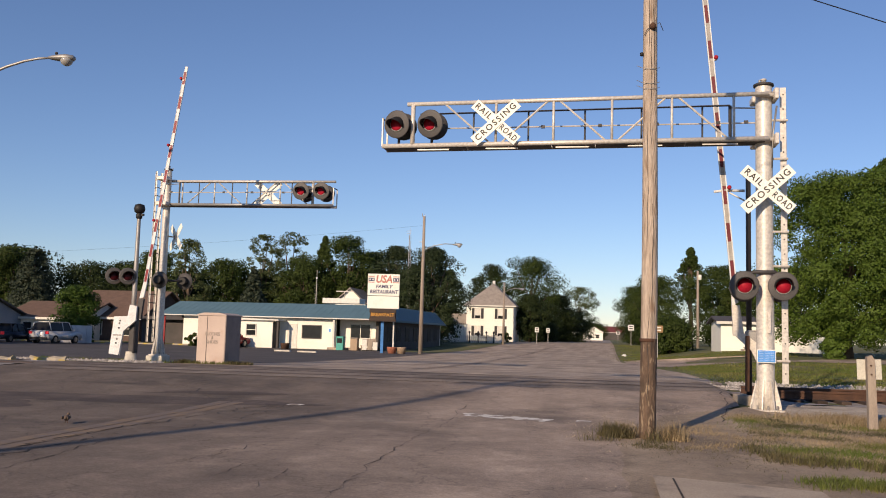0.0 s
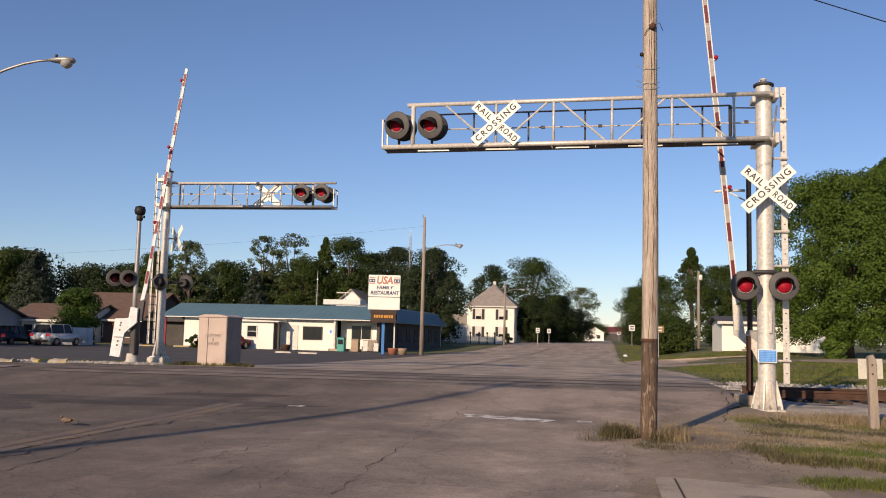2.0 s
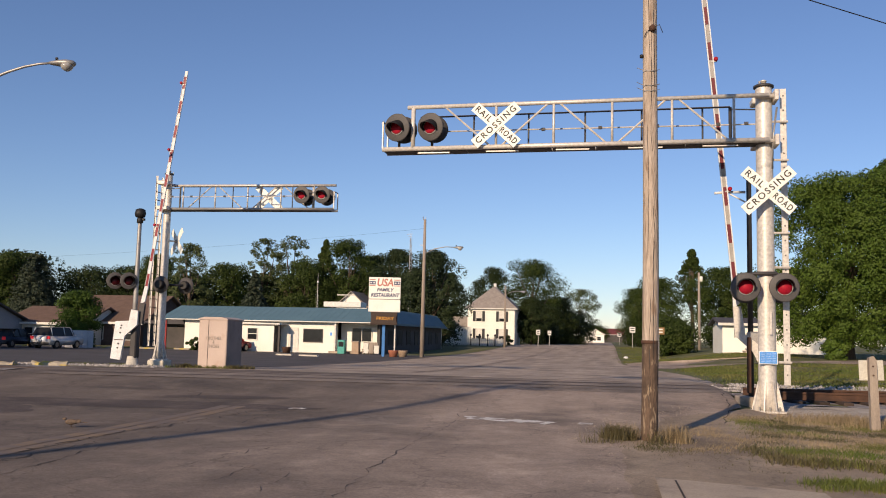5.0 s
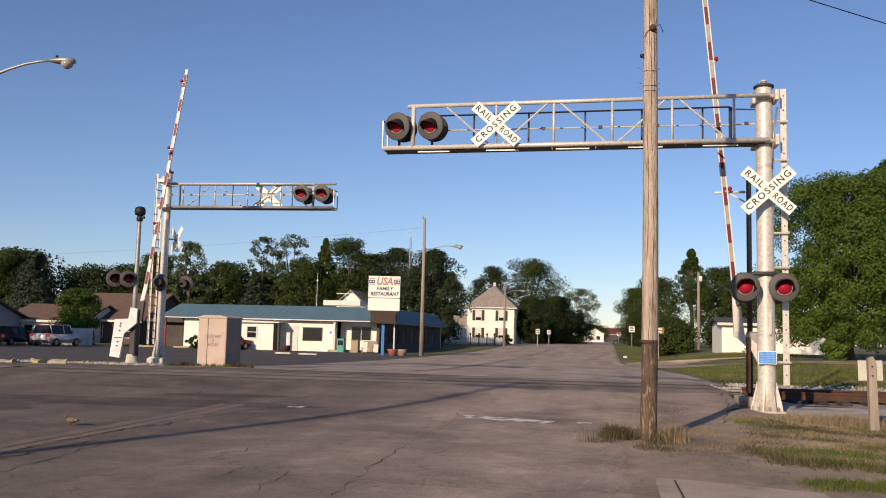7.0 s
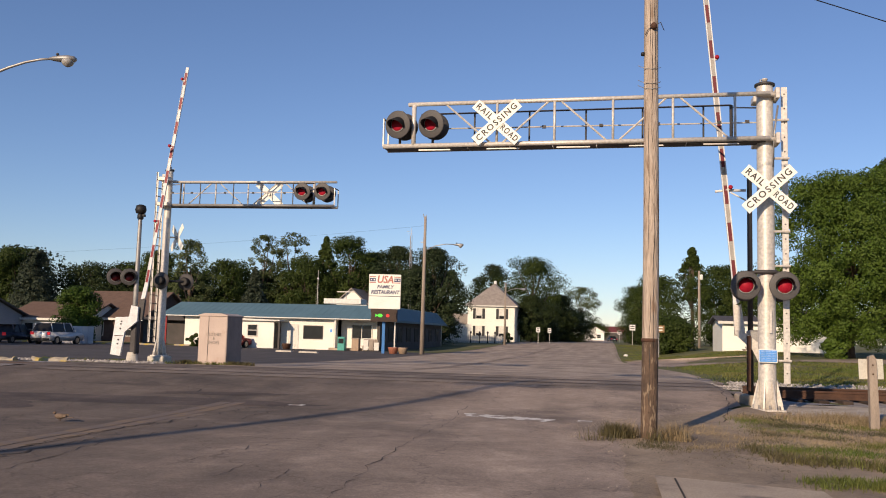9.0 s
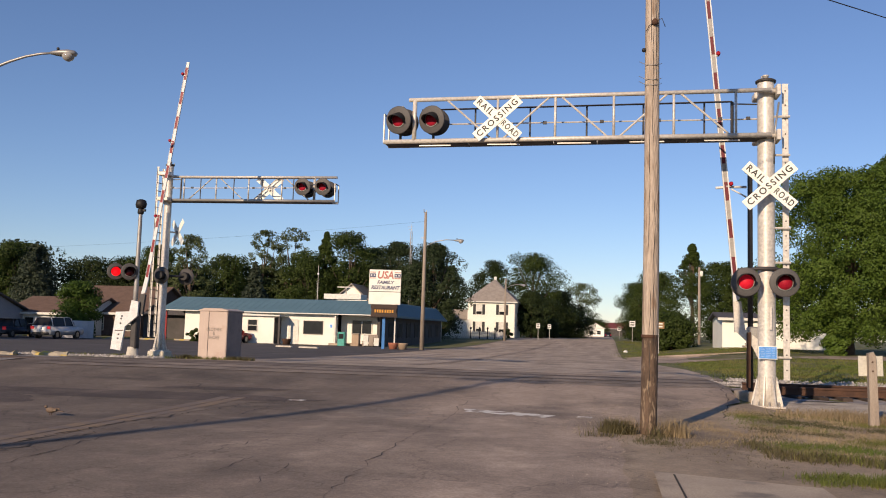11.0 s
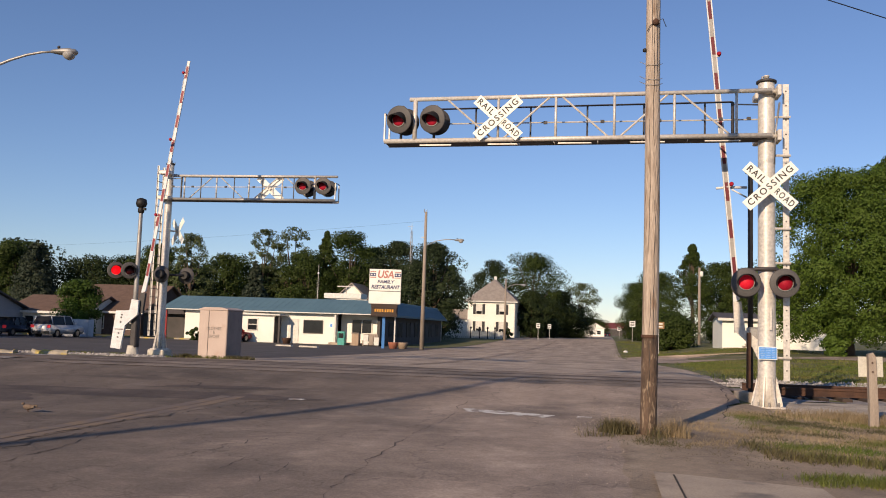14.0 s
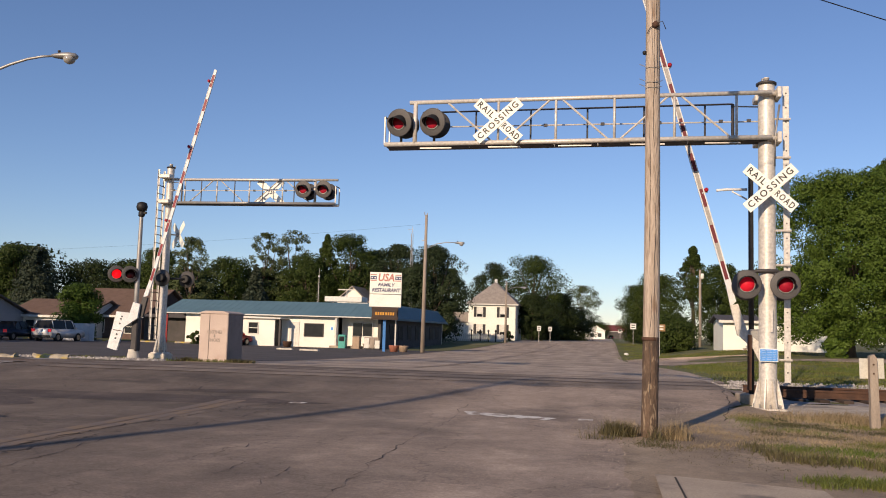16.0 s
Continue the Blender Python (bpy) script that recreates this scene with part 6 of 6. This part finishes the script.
def broad_tree(name, x, y, h, r, mat, label, seed, per=110, clumps=46, size=0.17, low=0.16, tuft=(0.16, 0.36), full=2.2):
    rnd = random.Random(seed)
    t = thing(name, label, "tree", standing(x, y, 0, 0, 0), "trees")
    bm = pipe([(0, 0, -0.3), (0.05 * h / 10, 0, h * 0.2), (-0.04 * h / 10, 0.05, h * 0.45), (0, 0, h * 0.75)], [h * 0.03, h * 0.022, h * 0.016, h * 0.005], 9)
    part("trunk", bm, "bark", t)
    centres = []
    for i in range(clumps):
        zz = rnd.random() ** (1 if full else 0.75)
        # wide in the middle, rounded at the top, with lobes
        f = (1 - abs(2 * zz - 0.9) ** full / 1.1 ** full) ** (1 / full) if full else 1.02 - zz
        a = rnd.uniform(0, 2 * math.pi)
        lob = 1 + 0.14 * math.sin(3 * a + seed) + 0.1 * math.sin(5 * a + 2 * seed + zz * 5) + 0.08 * math.sin(9 * zz + seed)
        c = r * rnd.uniform(*tuft) * (1 if full else 1 - 0.7 * zz)
        q = max(0.0, r * f * lob * math.sqrt(rnd.uniform(0.12, 1.0)) - 0.5 * c)
        z = h * low + (h - h * low) * zz
        centres.append((q * math.cos(a), q * math.sin(a), min(z, h - 0.8 * c), c))
    for cx, cy, cz, _ in centres[:14]:
        part("limb", pipe([(0, 0, cz * 0.5), (cx * 0.5, cy * 0.5, cz * 0.75), (cx * 0.9, cy * 0.9, cz)], [h * 0.009, h * 0.006, h * 0.002], 5), "bark", t)
    me = leaf_cloud(centres, per, size)
    me.materials.append(M[mat])
    crown = new("crown", me)
    crown.parent = t
    return t


def conifer(name, x, y, h, r, mat, label, seed, ragged=0.25, taper=0.8, per=42, size=0.14):
    rnd = random.Random(seed)
    t = thing(name, label, "tree", standing(x, y), "trees")
    part("trunk", tube((0, 0, -0.3), (0, 0, h * 0.97), h * 0.025, 0.02, 8), "bark", t)
    centres = []
    rows = 26
    for i in range(rows):
        z = h * (0.08 + 0.9 * i / rows)
        rad = r * (1 - i / rows) ** taper * rnd.uniform(1 - ragged, 1 + ragged * 0.5)
        n = max(4, int(11 * (1 - i / rows)) + 2)
        for k in range(n):
            a = 2 * math.pi * (k + rnd.random() * 0.7) / n
            for q in (0.45, 0.9):
                centres.append((rad * q * math.cos(a), rad * q * math.sin(a), z - 0.12 * rad * q, max(0.16, rad * 0.34)))
    centres.append((0, 0, h * 0.98, 0.15))
    me = leaf_cloud(centres, per, size, 0.55)
    me.materials.append(M[mat])
    crown = new("crown", me)
    crown.parent = t
    return t


LABELS = {"leaf": "green leafy broad tree", "leaf_dark": "dark green leafy tree", "leaf_pale": "pale green airy tree", "leaf_bright": "bright green leafy tree"}


def plant(rows, seed, fine=1.0):
    for i, (x, y, h, r, kind) in enumerate(rows):
        s = seed + i
        if kind == "spruce":
            conifer("spruce", x, y, h, r, "needle_blue", "tall grey-green spruce behind the garage", s, 0.2, 0.5, 60, 0.12)
        elif kind == "spruce_blue":
            conifer("spruce", x, y, h, r * 1.2, "needle_blue", "bluish conical spruce behind the restaurant", s)
        elif kind == "pointed":
            broad_tree("tree", x, y, h, r, "leaf", "green leafy tree with a pointed top", s, 130, 220, 0.1, 0.05, (0.1, 0.2), 0)
        elif kind == "pine":
            broad_tree("pine", x, y, h, r * 1.1, "needle", "dark spreading pine behind the restaurant", s, 200, 120, 0.13, 0.03)
        elif kind == "leaf_pale":
            broad_tree("tree", x, y, h, r * 1.25, kind, LABELS[kind], s, 75, 120, 0.1 + 0.006 * r, 0.2, (0.1, 0.22))
        else:
            broad_tree("tree", x, y, h, r * 1.25, kind, LABELS[kind], s, int((138 + 16 * r) * fine), 125, (0.085 + 0.012 * r) / math.sqrt(fine), 0.04, (0.2, 0.38), 2.6)


LEFT_TREES = [
    (-61.6, 85.0, 10.0, 3.0, "spruce"), (-68.0, 90.0, 10.2, 2.6, "leaf"), (-64.9, 101.6, 9.4, 4.4, "leaf_dark"), (-58.1, 98.9, 9.3, 3.4, "leaf_dark"),
    (-53.2, 95.7, 10.6, 2.7, "leaf"), (-47.4, 92.9, 11.6, 2.6, "leaf_pale"), (-48.5, 104.8, 10.2, 3.6, "leaf"), (-36.8, 86.6, 8.2, 1.8, "spruce_blue"),
    (-45.5, 110.0, 13.9, 2.6, "leaf_pale"), (-41.5, 110.0, 14.3, 2.4, "leaf_pale"), (-37.4, 104.8, 10.8, 3.1, "leaf"), (-32.8, 107.5, 13.6, 3.2, "leaf"),
    (-36.4, 108.5, 13.6, 5.2, "pointed"),
]
BEHIND_TREES = [
    (-62.0, 108.0, 8.6, 4.5, "leaf_dark"), (-54.0, 106.0, 8.8, 4.5, "leaf_dark"), (-46.0, 112.0, 9.4, 4.5, "leaf_dark"), (-40.0, 114.0, 9.6, 4.5, "leaf_dark"),
    (-33.0, 114.0, 10.0, 4.5, "leaf_dark"), (-29.0, 109.0, 9.0, 4.0, "leaf_dark"), (-71.0, 96.0, 11.0, 4.4, "leaf_dark"),
]
MID_TREES = [
    (-31.5, 114.5, 12.0, 3.0, "leaf_dark"), (-26.2, 106.5, 12.2, 3.5, "pine"), (-21.2, 105.5, 12.0, 3.8, "pine"),
    (-26.5, 142.0, 11.6, 3.2, "leaf_dark"), (-23.6, 104.0, 9.6, 3.0, "pine"),
]
ROAD_TREES = [
    (-22.4, 166.8, 14.7, 3.6, "leaf_dark"), (-14.2, 165.2, 16.0, 5.2, "leaf"), (-9.8, 171.2, 9.3, 3.8, "leaf_dark"), (-6.0, 192.3, 12.0, 4.4, "leaf_pale"),
    (-8.4, 176.6, 6.8, 4.5, "leaf_dark"), (-4.9, 335.0, 6.4, 4.3, "leaf"), (-11.5, 152.0, 7.0, 2.6, "leaf_dark"), (-12.2, 139.5, 7.6, 2.2, "leaf_dark"), (12.0, 330.0, 9.0, 5.0, "leaf"),
]
RIGHT_TREES = [
    (5.5, 169.0, 11.0, 3.4, "leaf"), (7.0, 134.0, 10.6, 3.2, "leaf"), (10.5, 116.1, 12.8, 6.6, "pointed"), (15.6, 130.3, 11.7, 3.2, "leaf"),
    (18.6, 123.7, 10.4, 3.4, "leaf"), (5.9, 86.6, 3.6, 2.0, "leaf"), (22.8, 116.3, 10.6, 4.3, "leaf_dark"), (5.6, 150.0, 6.5, 2.2, "leaf_dark"),
]
plant(LEFT_TREES, 11)
plant(BEHIND_TREES, 31, 0.4)
plant(MID_TREES, 51)
plant(ROAD_TREES, 71)
plant(RIGHT_TREES, 91)
broad_tree("tree", 15.7, 62.0, 12.5, 4.7, "leaf_bright", "large dense bright green tree on the lawn", 5, 420, 320, 0.08, 0.1, (0.15, 0.26), 4.5)
# out of view, added only to cast shade on the parked cars
broad_tree("tree", -50.4, 44.0, 12.0, 5.4, "leaf", "unseen leafy tree added to shade the parking lot", 14, 120, 70, 0.2, 0.1)
broad_tree("bush", 14.5, 60.6, 2.1, 0.9, "leaf_bright", "green shoots at the foot of the tree", 11, 150, 34, 0.12, 0.0, (0.3, 0.55))
broad_tree("tree", 24.6, 80.9, 17.3, 4.3, "leaf_bright", "tall green tree behind the lawn", 6, 200, 120, 0.16, 0.1, (0.12, 0.3))
broad_tree("small_tree", -45.0, 68.2, 4.9, 1.85, "leaf_mid", "small round dense tree beside the parked cars", 8, 260, 90, 0.085, 0.0, (0.26, 0.4), 3.2)
broad_tree("bush", -33.9, 67.6, 1.1, 0.7, "leaf", "low green bush by the restaurant", 9, 120, 14, 0.09, 0.0)
broad_tree("bush", -14.9, 131.0, 1.4, 0.9, "leaf_dark", "low dark bush beside the house", 10, 90, 12, 0.12, 0.0)


# ---- birds ----
def bird(m):
    b = thing("bird", "small brown dove walking on the asphalt", "bird", m)
    part("body", lathe([(0.01, -0.13), (0.035, -0.09), (0.052, -0.02), (0.05, 0.04), (0.03, 0.085), (0.018, 0.1)], 12, "Y", at=(0, 0, 0.09)), "feather", b, smooth=True)
    part("head", lathe([(0.008, -0.03), (0.026, -0.015), (0.028, 0.005), (0.016, 0.025), (0.004, 0.045)], 10, "Y", at=(0, -0.11, 0.145)), "feather", b, smooth=True)
    part("tail", box(-0.022, 0.11, 0.075, 0.022, 0.27, 0.085), "feather", b)
    for s in (-1, 1):
        part("wing", prism([(s * 0.045, 0.075), (s * 0.056, 0.08), (s * 0.05, 0.125), (s * 0.04, 0.12)], -0.06, 0.15), "feather", b)
        part("leg", tube((s * 0.02, 0, 0.0), (s * 0.02, 0, 0.06), 0.006, seg=5), "rust", b)
    return b


bag = thing("litter", "crumpled white plastic bag at the road edge", "litter", standing(1.5, 79.4))
bm = bmesh.new()
bmesh.ops.create_icosphere(bm, subdivisions=2, radius=0.22)
for v in bm.verts:
    v.co *= 1 + 0.35 * noise.noise(v.co * 6)
    v.co.z = max(0.0, v.co.z * 0.6 + 0.1)
part("bag", bm, "white_plain", bag)

BIRD = bird(standing(-7.49, 11.27, 0, 0, 0, 0.04))
BIRD.scale = (0.8, 0.8, 0.8)


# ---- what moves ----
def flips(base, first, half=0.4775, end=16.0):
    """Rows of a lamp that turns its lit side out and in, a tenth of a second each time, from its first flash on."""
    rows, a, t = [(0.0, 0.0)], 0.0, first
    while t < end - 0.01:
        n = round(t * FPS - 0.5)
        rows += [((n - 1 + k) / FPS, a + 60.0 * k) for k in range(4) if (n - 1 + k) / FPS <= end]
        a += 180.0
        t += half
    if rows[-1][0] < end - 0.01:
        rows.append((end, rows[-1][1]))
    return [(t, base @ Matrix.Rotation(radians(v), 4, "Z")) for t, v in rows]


def motions():
    down = [(0.0, 0.0), (14.8, 0.0), (15.0, 0.25), (15.2, 1.3), (15.4, 3.4), (15.6, 5.9), (15.8, 8.2), (16.0, 10.3)]
    walk(NEAR_ARM, [(t, pose(-0.24, -0.12, 1.5, 0, -5.3 - a, 0)) for t, a in down])
    walk(FAR_ARM, [(t, pose(0.28, -0.1, 1.6, 0, 8.1 + a * 0.66, 0)) for t, a in down])
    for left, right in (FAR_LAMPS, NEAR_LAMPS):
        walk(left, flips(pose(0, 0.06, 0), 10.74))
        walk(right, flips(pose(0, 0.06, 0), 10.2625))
    path = [(0.0, -7.49, 11.27, 200), (1.0, -7.44, 11.21, 150), (2.0, -7.51, 11.26, -100), (3.0, -7.55, 11.23, -80), (4.0, -7.54, 11.35, -60), (6.5, -7.50, 11.41, -70),
            (7.0, -7.49, 11.36, -90), (8.0, -7.62, 11.42, -95), (9.0, -7.78, 11.5, -90), (11.5, -7.93, 11.49, -100), (12.5, -7.88, 11.44, -110), (13.0, -7.99, 11.5, -100),
            (13.5, -8.13, 11.52, -95), (14.0, -8.33, 11.55, -90), (14.5, -8.38, 11.47, -90), (15.0, -8.53, 11.4, -85), (15.5, -8.68, 11.29, -80), (16.0, -8.85, 11.2, -80)]
    walk(BIRD, [(t, standing(x, y, 0, 0, a, 0.04)) for t, x, y, a in path])
    drive = [(0.0, 8.2, 240.8, 180), (6.5, 5.5, 240.3, 178), (7.0, 3.4, 239.9, 176), (8.0, 1.8, 241.6, 145), (9.0, 0.9, 246.5, 105), (11.5, -0.5, 266.6, 94), (12.5, -0.7, 279.8, 90), (14.0, -0.4, 305.3, 88), (16.0, 0.6, 346.3, 88)]
    walk(FAR_CAR, [(t, standing(x, y, 0, 0, a)) for t, x, y, a in drive])
    turn = [(0.0, 0), (1.3, 0), (1.6, 72), (2.7, 72), (3.0, 144), (6.4, 144), (6.6, 216), (7.4, 216), (7.6, 288), (9.6, 288), (9.8, 360), (10.1, 432), (16.0, 432)]
    walk(DRUM, [(t, pose(0, -0.12, 2.86, -a, 0, 0)) for t, a in turn])


motions()
